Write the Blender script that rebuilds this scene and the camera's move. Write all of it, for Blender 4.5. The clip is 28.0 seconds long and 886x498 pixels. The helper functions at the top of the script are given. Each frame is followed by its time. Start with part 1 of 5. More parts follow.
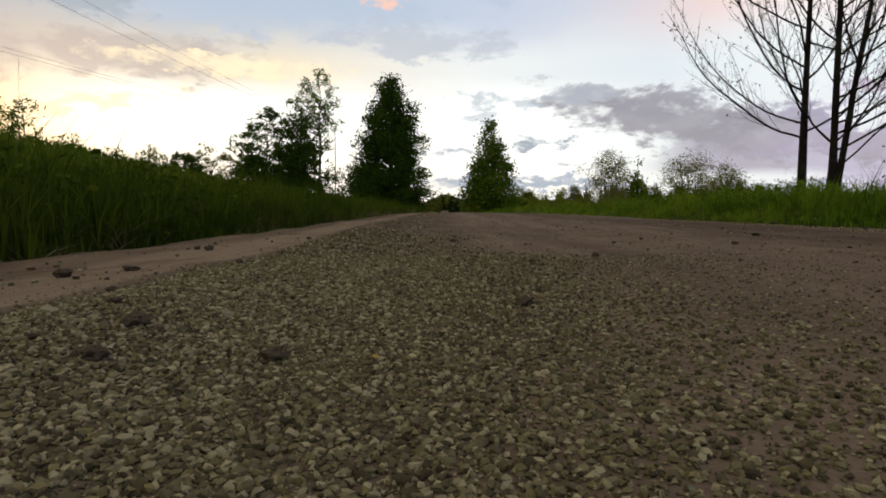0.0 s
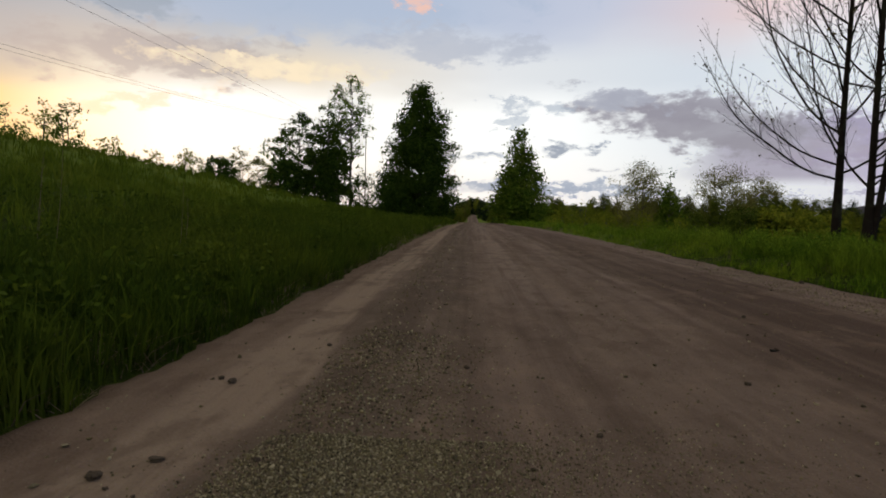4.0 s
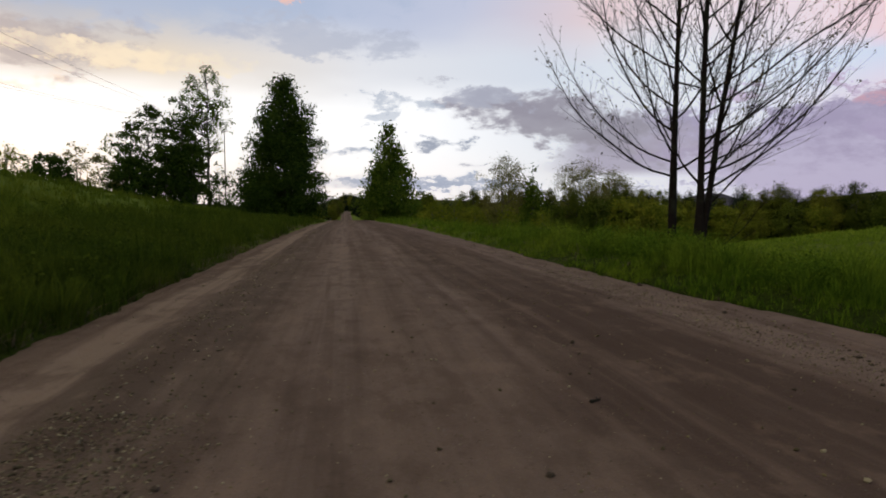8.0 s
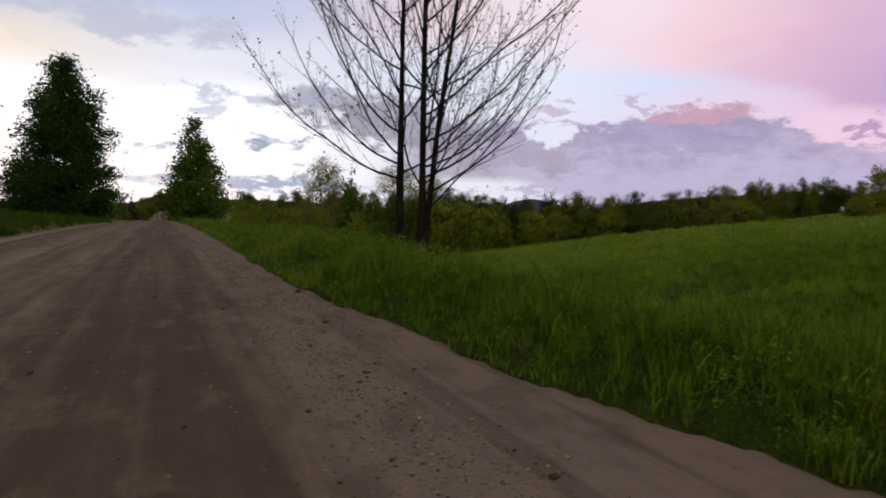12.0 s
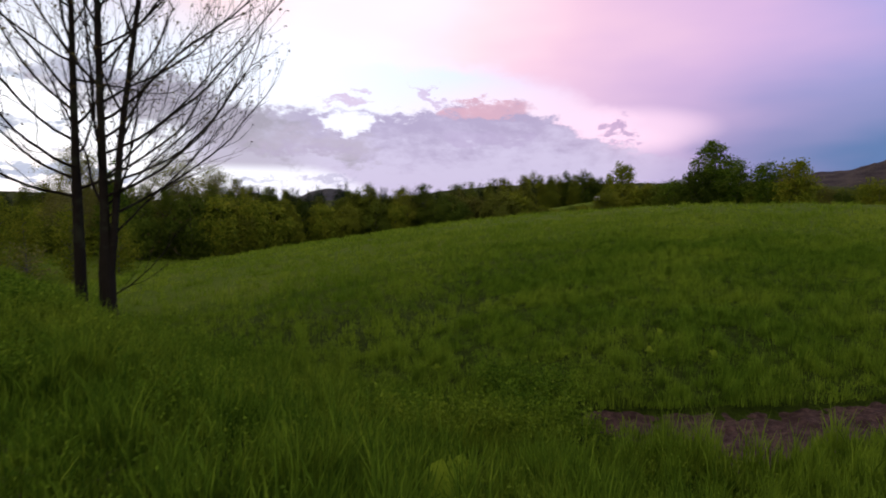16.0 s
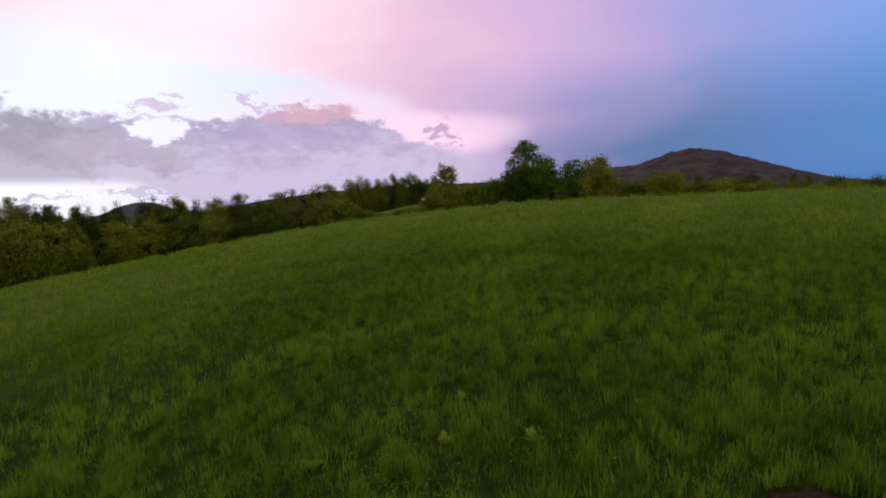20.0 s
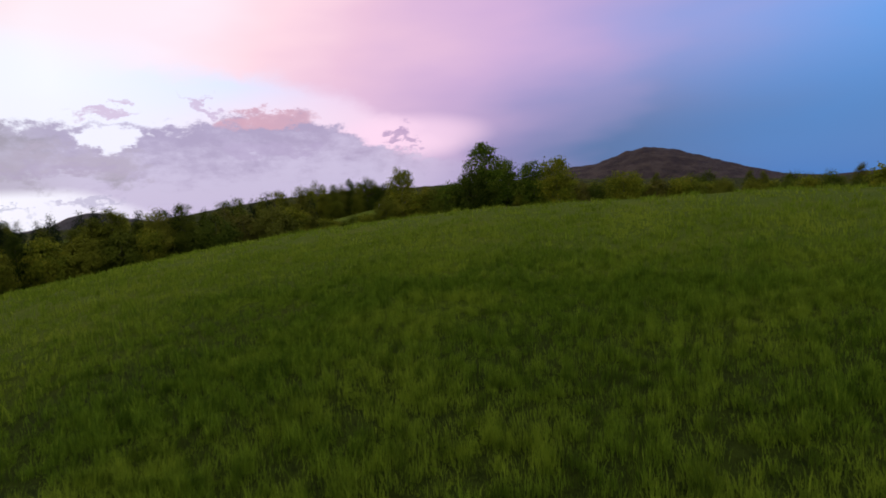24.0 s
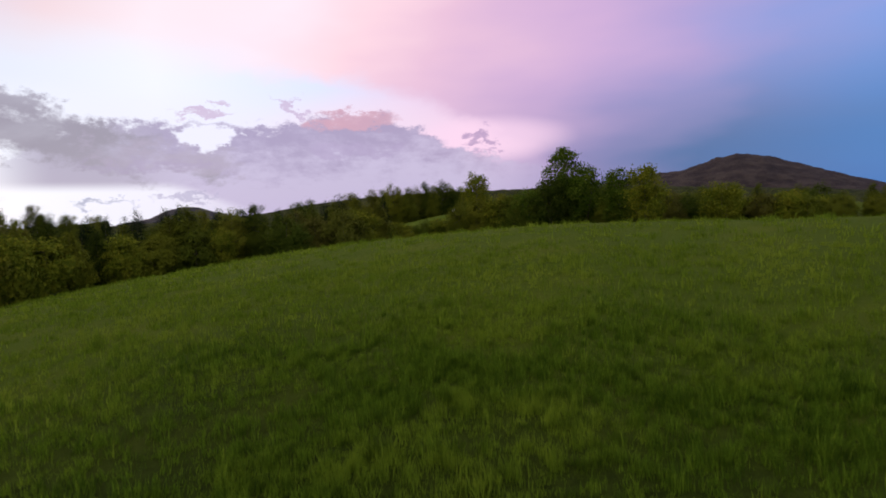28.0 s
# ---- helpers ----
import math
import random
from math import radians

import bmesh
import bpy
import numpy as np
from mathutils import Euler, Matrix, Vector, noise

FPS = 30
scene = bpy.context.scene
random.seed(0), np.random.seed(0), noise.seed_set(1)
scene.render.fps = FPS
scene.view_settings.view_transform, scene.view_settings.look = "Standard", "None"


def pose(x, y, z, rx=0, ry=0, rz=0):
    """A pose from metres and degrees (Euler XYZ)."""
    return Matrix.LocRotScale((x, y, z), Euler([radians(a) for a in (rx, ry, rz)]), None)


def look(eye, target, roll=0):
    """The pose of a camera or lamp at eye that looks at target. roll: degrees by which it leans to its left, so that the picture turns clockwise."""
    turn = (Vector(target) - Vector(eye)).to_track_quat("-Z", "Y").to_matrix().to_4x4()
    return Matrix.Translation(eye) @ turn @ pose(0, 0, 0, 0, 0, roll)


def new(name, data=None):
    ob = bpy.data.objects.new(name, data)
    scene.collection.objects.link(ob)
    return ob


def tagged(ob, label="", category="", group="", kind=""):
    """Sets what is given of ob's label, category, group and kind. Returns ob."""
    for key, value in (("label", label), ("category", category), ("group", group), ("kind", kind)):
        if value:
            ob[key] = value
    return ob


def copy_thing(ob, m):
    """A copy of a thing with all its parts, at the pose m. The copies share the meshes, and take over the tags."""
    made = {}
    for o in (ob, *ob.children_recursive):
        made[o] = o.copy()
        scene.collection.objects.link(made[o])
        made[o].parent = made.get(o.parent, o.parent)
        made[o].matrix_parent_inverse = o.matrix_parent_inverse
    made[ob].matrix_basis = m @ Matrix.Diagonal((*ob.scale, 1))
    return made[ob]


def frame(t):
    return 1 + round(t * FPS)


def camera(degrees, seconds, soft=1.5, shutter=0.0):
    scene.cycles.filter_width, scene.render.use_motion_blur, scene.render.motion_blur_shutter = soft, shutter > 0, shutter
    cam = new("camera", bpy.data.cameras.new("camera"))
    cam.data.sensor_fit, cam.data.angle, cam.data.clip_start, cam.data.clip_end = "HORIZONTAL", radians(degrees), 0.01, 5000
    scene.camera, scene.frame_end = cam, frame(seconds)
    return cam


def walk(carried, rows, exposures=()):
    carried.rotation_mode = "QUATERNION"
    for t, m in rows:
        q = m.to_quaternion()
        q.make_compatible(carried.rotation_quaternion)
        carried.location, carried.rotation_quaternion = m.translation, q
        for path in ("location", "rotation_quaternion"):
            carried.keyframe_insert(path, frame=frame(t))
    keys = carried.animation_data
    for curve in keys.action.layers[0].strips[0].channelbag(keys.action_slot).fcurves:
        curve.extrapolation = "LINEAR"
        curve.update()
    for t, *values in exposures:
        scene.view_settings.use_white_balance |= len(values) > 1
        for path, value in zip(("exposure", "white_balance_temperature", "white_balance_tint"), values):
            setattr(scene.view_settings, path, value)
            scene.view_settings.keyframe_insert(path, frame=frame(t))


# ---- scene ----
cam = camera(74.02, 28.0, soft=1.8, shutter=0.5)
PATH = [
    (0.0, pose(0.000, -0.000, 0.169, 86.02, -0.25, -0.13)),
    (0.5, pose(-0.000, 0.000, 0.169, 86.10, -0.23, 0.09)),
    (1.0, pose(0.000, -0.000, 0.182, 86.04, -0.14, -0.67)),
    (1.5, pose(0.000, 0.000, 0.171, 86.02, -0.11, -1.60)),
    (2.0, pose(0.022, -0.025, 0.281, 86.09, -0.28, -0.62)),
    (2.5, pose(0.047, -0.060, 0.409, 86.13, -0.51, -0.15)),
    (4.5, pose(0.046, 0.007, 0.807, 86.30, -1.64, 3.09)),
    (5.0, pose(-0.017, 0.136, 0.818, 86.28, -1.28, -0.10)),
    (5.5, pose(-0.024, 0.264, 0.833, 86.28, -0.89, -3.34)),
    (6.0, pose(0.029, 0.388, 0.849, 86.28, -0.59, -5.46)),
    (6.5, pose(0.135, 0.506, 0.866, 86.26, -0.49, -6.39)),
    (7.0, pose(0.275, 0.612, 0.880, 86.22, -0.45, -7.13)),
    (7.5, pose(0.438, 0.707, 0.892, 86.15, -0.33, -8.18)),
    (8.0, pose(0.640, 0.804, 0.895, 86.02, -0.19, -9.46)),
    (8.5, pose(0.867, 0.922, 0.879, 86.07, -0.47, -11.04)),
    (9.0, pose(1.108, 1.026, 0.855, 86.11, -0.88, -12.96)),
    (9.5, pose(1.354, 1.086, 0.844, 86.12, -1.11, -15.28)),
    (10.0, pose(1.616, 1.075, 0.851, 86.05, -0.94, -17.43)),
    (10.5, pose(1.891, 1.031, 0.860, 85.99, -0.66, -19.38)),
    (11.0, pose(2.199, 0.967, 0.861, 86.06, -0.61, -21.49)),
    (11.5, pose(2.497, 0.859, 0.874, 86.30, -0.92, -23.50)),
    (13.5, pose(3.305, 0.537, 1.005, 86.17, -0.49, -31.11)),
    (14.0, pose(3.533, 0.430, 1.070, 86.16, -0.62, -33.32)),
    (14.5, pose(3.740, 0.420, 1.169, 86.02, -1.16, -35.91)),
    (15.0, pose(3.939, 0.506, 1.272, 85.80, -1.27, -38.86)),
    (15.5, pose(4.171, 0.658, 1.360, 85.71, -1.00, -41.83)),
    (16.0, pose(4.386, 0.854, 1.424, 85.60, -0.34, -44.64)),
    (16.5, pose(4.629, 1.087, 1.450, 85.54, 0.32, -47.53)),
    (17.0, pose(5.019, 1.321, 1.438, 85.49, 0.62, -50.71)),
    (17.5, pose(5.485, 1.515, 1.416, 85.53, 1.00, -53.96)),
    (18.0, pose(5.923, 1.616, 1.415, 85.57, 1.49, -56.58)),
    (18.5, pose(6.305, 1.668, 1.437, 85.57, 1.91, -58.56)),
    (19.0, pose(6.642, 1.707, 1.472, 85.56, 2.29, -59.96)),
    (19.5, pose(6.956, 1.746, 1.518, 85.63, 2.52, -60.74)),
    (20.0, pose(7.277, 1.806, 1.572, 85.70, 2.58, -60.83)),
    (20.5, pose(7.641, 1.890, 1.624, 85.71, 2.56, -60.53)),
    (22.5, pose(9.252, 2.251, 1.799, 85.74, 3.05, -61.47)),
    (23.0, pose(9.680, 2.349, 1.832, 85.74, 3.32, -62.13)),
    (23.5, pose(10.117, 2.444, 1.862, 85.75, 3.69, -63.53)),
    (24.0, pose(10.552, 2.548, 1.909, 85.77, 3.94, -64.53)),
    (24.5, pose(10.999, 2.675, 1.973, 85.87, 3.96, -64.23)),
    (25.0, pose(11.458, 2.833, 2.050, 86.08, 3.75, -62.96)),
    (25.5, pose(11.918, 3.021, 2.133, 86.26, 3.39, -61.41)),
    (26.0, pose(12.377, 3.236, 2.220, 86.34, 2.98, -60.18)),
    (26.5, pose(12.841, 3.464, 2.310, 86.36, 2.74, -59.02)),
    (27.0, pose(13.320, 3.704, 2.395, 86.40, 2.54, -58.19)),
    (27.5, pose(13.832, 3.959, 2.466, 86.39, 2.36, -57.53)),
    (28.0, pose(14.380, 4.231, 2.522, 86.41, 2.29, -57.07)),
]
EXPOSURES = [(0.0, -0.12, 6800, 5), (2.5, -0.17, 6750, 6), (5.0, -0.40, 6520, 9), (8.0, -0.36, 6480, 11), (11.0, -0.26, 6430, 14), (14.0, -0.18, 6420, 16), (16.0, 0.08, 6450, 14), (18.0, 0.04, 6480, 15), (20.0, -0.02, 6480, 15), (28.0, -0.08, 6480, 16)]
walk(cam, PATH, EXPOSURES)

# ---------------------------------------------------------------- light and sky
def s2l(r, g, b):
    """8-bit display colour to linear."""
    return tuple((c / 255 / 12.92) if c <= 10 else ((c / 255 + 0.055) / 1.055) ** 2.4 for c in (r, g, b)) + (1.0,)


class Nodes:
    """A short hand for building node trees."""

    def __init__(self, tree):
        self.t = tree
        tree.nodes.clear()

    def put(self, sock, v):
        if isinstance(v, bpy.types.NodeSocket):
            self.t.links.new(v, sock)
        elif v is not None:
            sock.default_value = v

    def math(self, op, a, b=None, c=None, clamp=False):
        n = self.t.nodes.new("ShaderNodeMath")
        n.operation, n.use_clamp = op, clamp
        for s, v in zip(n.inputs, (a, b, c)):
            self.put(s, v)
        return n.outputs[0]

    def mix(self, f, a, b, mode="MIX"):
        n = self.t.nodes.new("ShaderNodeMix")
        n.data_type, n.blend_type = "RGBA", mode
        self.put(n.inputs[0], f), self.put(n.inputs[6], a), self.put(n.inputs[7], b)
        return n.outputs[2]

    def step(self, v, lo, hi):
        n = self.t.nodes.new("ShaderNodeMapRange")
        n.interpolation_type = "SMOOTHSTEP"
        self.put(n.inputs[0], v), self.put(n.inputs[1], lo), self.put(n.inputs[2], hi)
        return n.outputs[0]

    def ramp(self, v, stops):
        n = self.t.nodes.new("ShaderNodeValToRGB")
        e = n.color_ramp.elements
        while len(e) < len(stops):
            e.new(1.0)
        for k, (p, col) in zip(e, stops):
            k.position, k.color = p, col
        self.put(n.inputs[0], v)
        return n.outputs[0]

    def noise(self, vec, scale, detail=4, rough=0.55, distortion=0.0):
        n = self.t.nodes.new("ShaderNodeTexNoise")
        self.put(n.inputs["Vector"], vec), self.put(n.inputs["Scale"], scale)
        n.inputs["Detail"].default_value, n.inputs["Roughness"].default_value = detail, rough
        n.inputs["Distortion"].default_value = distortion
        return n.outputs[0]

    def voronoi(self, vec, scale, out=0):
        n = self.t.nodes.new("ShaderNodeTexVoronoi")
        self.put(n.inputs["Vector"], vec), self.put(n.inputs["Scale"], scale)
        return n.outputs[out]

    def xyz(self, x, y, z):
        n = self.t.nodes.new("ShaderNodeCombineXYZ")
        for s, v in zip(n.inputs, (x, y, z)):
            self.put(s, v)
        return n.outputs[0]

    def split(self, v):
        n = self.t.nodes.new("ShaderNodeSeparateXYZ")
        self.put(n.inputs[0], v)
        return n.outputs

    def coord(self, name):
        return self.t.nodes.new("ShaderNodeTexCoord").outputs[name]

    def position(self):
        return self.t.nodes.new("ShaderNodeNewGeometry").outputs["Position"]

    def island(self):
        return self.t.nodes.new("ShaderNodeNewGeometry").outputs["Random Per Island"]

    def random(self):
        return self.t.nodes.new("ShaderNodeObjectInfo").outputs["Random"]

    def bump(self, h, strength, distance):
        n = self.t.nodes.new("ShaderNodeBump")
        self.put(n.inputs["Height"], h)
        n.inputs["Strength"].default_value, n.inputs["Distance"].default_value = strength, distance
        return n.outputs[0]


SWING = 2.35      # the eastern half of the plan is turned this far towards the road
SUN_AZ, SUN_EL = -36.0, 3.0     # degrees east of the road's heading; the sun stands behind the hill's trees


def build_sky():
    world = bpy.data.worlds.new("dusk_sky")
    scene.world = world
    world.use_nodes = True
    n = Nodes(world.node_tree)
    x, y, z = n.split(n.coord("Generated"))
    az = n.math("MULTIPLY", n.math("ARCTAN2", x, y), 180 / math.pi)
    az = n.math("ADD", az, n.math("MULTIPLY", n.step(az, 17.0, 34.0), SWING))
    el = n.math("MULTIPLY", n.math("ARCSINE", z), 180 / math.pi)
    u = n.math("DIVIDE", n.math("ADD", az, 60.0), 180.0)          # -60 to 120 degrees along the ramps
    P = lambda a: (a + 60) / 180
    vec = n.xyz(n.math("MULTIPLY", az, 0.05), n.math("MULTIPLY", el, 0.16), 0.0)
    soft = n.noise(vec, 1.1, 3, 0.5)
    fine = n.noise(n.xyz(n.math("MULTIPLY", az, 0.085), n.math("MULTIPLY", el, 0.17), 2.0), 2.6, 9, 0.58, 0.25)
    fine = n.math("ADD", 0.5, n.math("MULTIPLY", n.math("SUBTRACT", fine, 0.5), 1.5))
    # the colours along the horizon, from the afterglow to the dark east, at five heights
    ud0 = n.math("SUBTRACT", u, n.math("MULTIPLY", n.math("SUBTRACT", el, 12.0), 0.0030))
    low = n.ramp(u, [(P(-60), s2l(240, 160, 70)), (P(-40), s2l(252, 196, 100)), (P(-35), s2l(276, 250, 198)), (P(-30), s2l(282, 277, 266)), (P(8), s2l(270, 267, 268)),
                     (P(24), s2l(244, 248, 254)), (P(34), s2l(236, 238, 250)), (P(45), s2l(200, 192, 220)), (P(66), s2l(176, 160, 202)), (P(80), s2l(98, 116, 164)),
                     (P(100), s2l(74, 124, 182)), (P(120), s2l(76, 112, 164))])
    mid = n.ramp(u, [(P(-60), s2l(230, 180, 120)), (P(-40), s2l(248, 216, 160)), (P(-34), s2l(278, 266, 240)), (P(-27), s2l(284, 282, 279)), (P(6), s2l(276, 277, 279)),
                     (P(22), s2l(236, 242, 252)), (P(40), s2l(236, 238, 252)), (P(62), s2l(240, 210, 232)), (P(72), s2l(174, 150, 196)),
                     (P(88), s2l(104, 122, 180)), (P(104), s2l(84, 138, 206))])
    high = n.ramp(u, [(P(-60), s2l(150, 158, 176)), (P(-38), s2l(190, 186, 190)), (P(-28), s2l(216, 206, 200)), (P(-16), s2l(240, 226, 208)), (P(2), s2l(240, 242, 248)),
                      (P(20), s2l(226, 234, 247)), (P(34), s2l(240, 246, 255)), (P(48), s2l(220, 233, 256)), (P(57), s2l(232, 212, 236)), (P(66), s2l(190, 164, 204)),
                      (P(80), s2l(152, 142, 196)), (P(102), s2l(106, 152, 224))])
    top = n.ramp(ud0, [(P(-60), s2l(110, 130, 158)), (P(-36), s2l(162, 182, 208)), (P(-10), s2l(186, 201, 228)), (P(8), s2l(206, 212, 234)),
                     (P(22), s2l(240, 218, 222)), (P(31), s2l(250, 236, 242)), (P(43), s2l(252, 222, 228)), (P(53), s2l(250, 208, 216)), (P(64), s2l(222, 184, 216)),
                     (P(82), s2l(176, 160, 212)), (P(102), s2l(114, 160, 232))])
    zen = n.ramp(u, [(P(-60), s2l(196, 186, 166)), (P(10), s2l(222, 210, 184)), (P(55), s2l(226, 208, 190)), (P(110), s2l(190, 188, 190))])
    ew = n.math("ADD", el, n.math("MULTIPLY", n.math("SUBTRACT", soft, 0.5), 5.0))
    col = n.mix(n.step(ew, 2.0, 7.0), low, mid)
    col = n.mix(n.step(ew, 8.5, 12.5), col, high)
    col = n.mix(n.step(ew, 13.0, 18.0), col, top)
    col = n.mix(n.step(ew, 25.0, 40.0), col, zen)

    # the rain deck in the east, its edge arching down to the horizon
    past = n.math("MAXIMUM", n.math("SUBTRACT", az, 44.0), 0.0)
    arch = n.math("SUBTRACT", 12.6, n.math("MULTIPLY", n.math("MULTIPLY", past, past), 0.0126))
    edge = n.math("ADD", n.math("SUBTRACT", el, arch), n.math("MULTIPLY", n.math("SUBTRACT", fine, 0.5), 2.2))
    ud = n.math("SUBTRACT", u, n.math("MULTIPLY", n.math("SUBTRACT", el, 9.0), 0.0036))
    ud = n.math("ADD", ud, n.math("MULTIPLY", n.math("SUBTRACT", soft, 0.5), 0.10))
    deck_high = n.ramp(ud, [(P(22), s2l(250, 240, 244)), (P(36), s2l(252, 236, 244)), (P(46), s2l(252, 218, 226)), (P(56), s2l(232, 194, 216)), (P(68), s2l(206, 174, 213)), (P(78), s2l(180, 162, 210)), (P(88), s2l(144, 156, 214)), (P(104), s2l(104, 158, 228))])
    deck_low = n.ramp(ud, [(P(44), s2l(240, 222, 240)), (P(58), s2l(216, 184, 214)), (P(68), s2l(180, 158, 198)), (P(77), s2l(136, 134, 182)), (P(86), s2l(78, 112, 164)), (P(104), s2l(66, 124, 190))])
    deck = n.mix(n.step(el, 4.0, 15.0), deck_low, deck_high)
    col = n.mix(n.math("MULTIPLY", n.step(edge, -0.6, 1.6), n.step(az, 30.0, 47.0)), col, deck)

    glow_a, glow_e = n.math("DIVIDE", n.math("SUBTRACT", az, 64.0), 8.0), n.math("DIVIDE", n.math("SUBTRACT", el, 6.8), 2.2)
    glow = n.math("SUBTRACT", 1.0, n.math("ADD", n.math("MULTIPLY", glow_a, glow_a), n.math("MULTIPLY", glow_e, glow_e)))
    col = n.mix(n.math("MULTIPLY", n.step(glow, -0.3, 1.0), 0.75), col, s2l(250, 216, 238))
    shade = n.noise(vec, 2.0, 5, 0.6, 0.3)
    # the cloud outlines, broken up at two scales
    puff = n.xyz(n.math("MULTIPLY", az, 0.22), n.math("MULTIPLY", el, 0.42), 4.0)
    puff2 = n.xyz(n.math("MULTIPLY", az, 0.22), n.math("MULTIPLY", el, 0.42), 9.0)
    wa, we = n.noise(puff, 2.1, 8, 0.66), n.noise(puff2, 2.1, 8, 0.68)
    az0, el0 = az, el
    az = n.math("ADD", az, n.math("MULTIPLY", n.math("SUBTRACT", wa, 0.5), 11.0))
    el = n.math("ADD", el, n.math("MULTIPLY", n.math("SUBTRACT", we, 0.5), 4.8))
    # the long lilac bank over the wood, with a torn bright hole
    B = lambda h: (h / 12, h / 12, h / 12, 1)
    crest = n.ramp(n.math("DIVIDE", n.math("SUBTRACT", az0, 18.0), 60.0), [(0.0, B(4.0)), (8 / 60, B(8.3)), (13 / 60, B(9.1)), (20 / 60, B(8.9)), (26 / 60, B(8.7)),
                                                                      (29 / 60, B(9.5)), (36 / 60, B(9.7)), (39 / 60, B(8.3)), (43 / 60, B(6.6)), (48 / 60, B(5.0)), (1.0, B(3.0))])
    over = n.math("SUBTRACT", n.math("MULTIPLY", crest, 12.0), el)
    under = n.math("SUBTRACT", el0, n.math("MULTIPLY", n.step(az0, 44.0, 34.0), 2.9))
    hole_a, hole_e = n.math("DIVIDE", n.math("SUBTRACT", az, 37.9), 3.4), n.math("DIVIDE", n.math("SUBTRACT", el, 7.5), 1.05)
    hole = n.math("SUBTRACT", 1.0, n.math("ADD", n.math("MULTIPLY", hole_a, hole_a), n.math("MULTIPLY", hole_e, hole_e)))
    bank = n.math("MULTIPLY", n.step(over, -0.1, 0.8), n.math("MULTIPLY", n.step(under, -0.2, 0.9), n.step(az0, 17.0, 25.0)))
    bank = n.math("MULTIPLY", bank, n.math("SUBTRACT", 1.0, n.step(hole, -0.2, 0.5)))
    bank = n.math("MULTIPLY", bank, n.math("MULTIPLY", n.step(az0, 74.0, 60.0), 0.92))
    tone = n.math("ADD", n.math("MULTIPLY", n.math("SUBTRACT", shade, 0.5), 1.6), n.math("MULTIPLY", n.math("SUBTRACT", 6.3, el), 0.16))
    tone = n.math("ADD", tone, n.math("MULTIPLY", n.math("SUBTRACT", wa, 0.5), 1.8))
    lilac = n.mix(n.step(tone, -0.4, 0.6), s2l(162, 151, 186), s2l(194, 187, 216))
    col = n.mix(bank, col, n.mix(n.step(az0, 38.0, 28.0), lilac, s2l(172, 167, 190)))
    # clouds: centre, half widths, slope, colour, density, raggedness
    clouds = [(23, 7.7, 16, 2.7, -0.21, (156, 152, 168), 0.95, 0.9), (13, 10.6, 5, 1.2, -0.1, (182, 186, 204), 0.7, 1.2), (35, 5.6, 9, 1.6, -0.06, (176, 168, 190), 0.9, 0.8),
              (5, 9.9, 3.6, 0.9, 0.0, (176, 188, 208), 0.7, 1.3), (4.0, 8.7, 2.4, 0.6, 0.0, (178, 190, 210), 0.6, 1.3), (9.2, 6.2, 3.0, 0.8, 0.02, (140, 152, 178), 0.9, 1.1),
              (1.2, 5.4, 3.6, 0.7, 0.05, (152, 166, 192), 0.8, 1.0), (8, 2.4, 13, 0.7, 0.0, (150, 168, 198), 0.85, 0.6), (12.7, 4.0, 1.6, 0.25, 0.0, (168, 172, 190), 0.7, 0.8),
              (51.2, 8.9, 4.6, 1.0, 0.03, (208, 166, 184), 0.9, 0.6), (37.7, 9.7, 2.8, 0.5, 0.06, (204, 186, 214), 0.85, 0.6), (33, 5.0, 7, 0.8, 0.0, (172, 160, 194), 0.5, 0.8), (52, 6.2, 6, 0.8, -0.05, (174, 160, 196), 0.55, 0.9),
              (63.3, 7.0, 1.3, 0.45, 0.1, (182, 154, 192), 0.85, 0.6), (63.6, 5.8, 1.2, 0.35, 0.0, (186, 158, 196), 0.7, 0.6), (64.0, 8.3, 0.9, 0.3, 0.0, (190, 160, 198), 0.6, 0.6),
              (45.8, 10.1, 1.3, 0.6, -0.45, (200, 182, 212), 0.8, 0.8), (29, 1.9, 3.4, 0.4, 0.0, (160, 168, 196), 0.8, 0.6), (36, 2.4, 3, 0.35, 0.0, (176, 174, 204), 0.7, 0.6),
              (-28, 12.6, 14, 2.6, 0.1, (184, 176, 180), 0.8, 1.0), (-18, 17.8, 24, 3.4, 0.05, (184, 198, 224), 0.7, 0.9), (-32, 16.5, 8, 1.6, -0.1, (150, 166, 186), 0.7, 1.0),
              (-3, 15.4, 12, 1.8, -0.04, (190, 196, 214), 0.75, 0.9)]
    for a0, e0, sa, se, slope, rgb, dens, rag in clouds:
        da = n.math("SUBTRACT", az, a0)
        de = n.math("SUBTRACT", n.math("SUBTRACT", el, e0), n.math("MULTIPLY", da, slope))
        q = n.math("ADD", n.math("POWER", n.math("ABSOLUTE", n.math("DIVIDE", da, sa)), 2.0),
                   n.math("POWER", n.math("ABSOLUTE", n.math("DIVIDE", de, se)), 2.0))
        v = n.math("ADD", n.math("SUBTRACT", 1.0, q), n.math("MULTIPLY", n.math("SUBTRACT", fine, 0.5), rag * 3.0))
        m = n.math("MULTIPLY", n.step(v, 0.0, 0.95), n.math("MULTIPLY", n.math("ADD", 0.72, n.math("MULTIPLY", shade, 0.56)), dens), clamp=True)
        col = n.mix(m, col, s2l(*rgb))
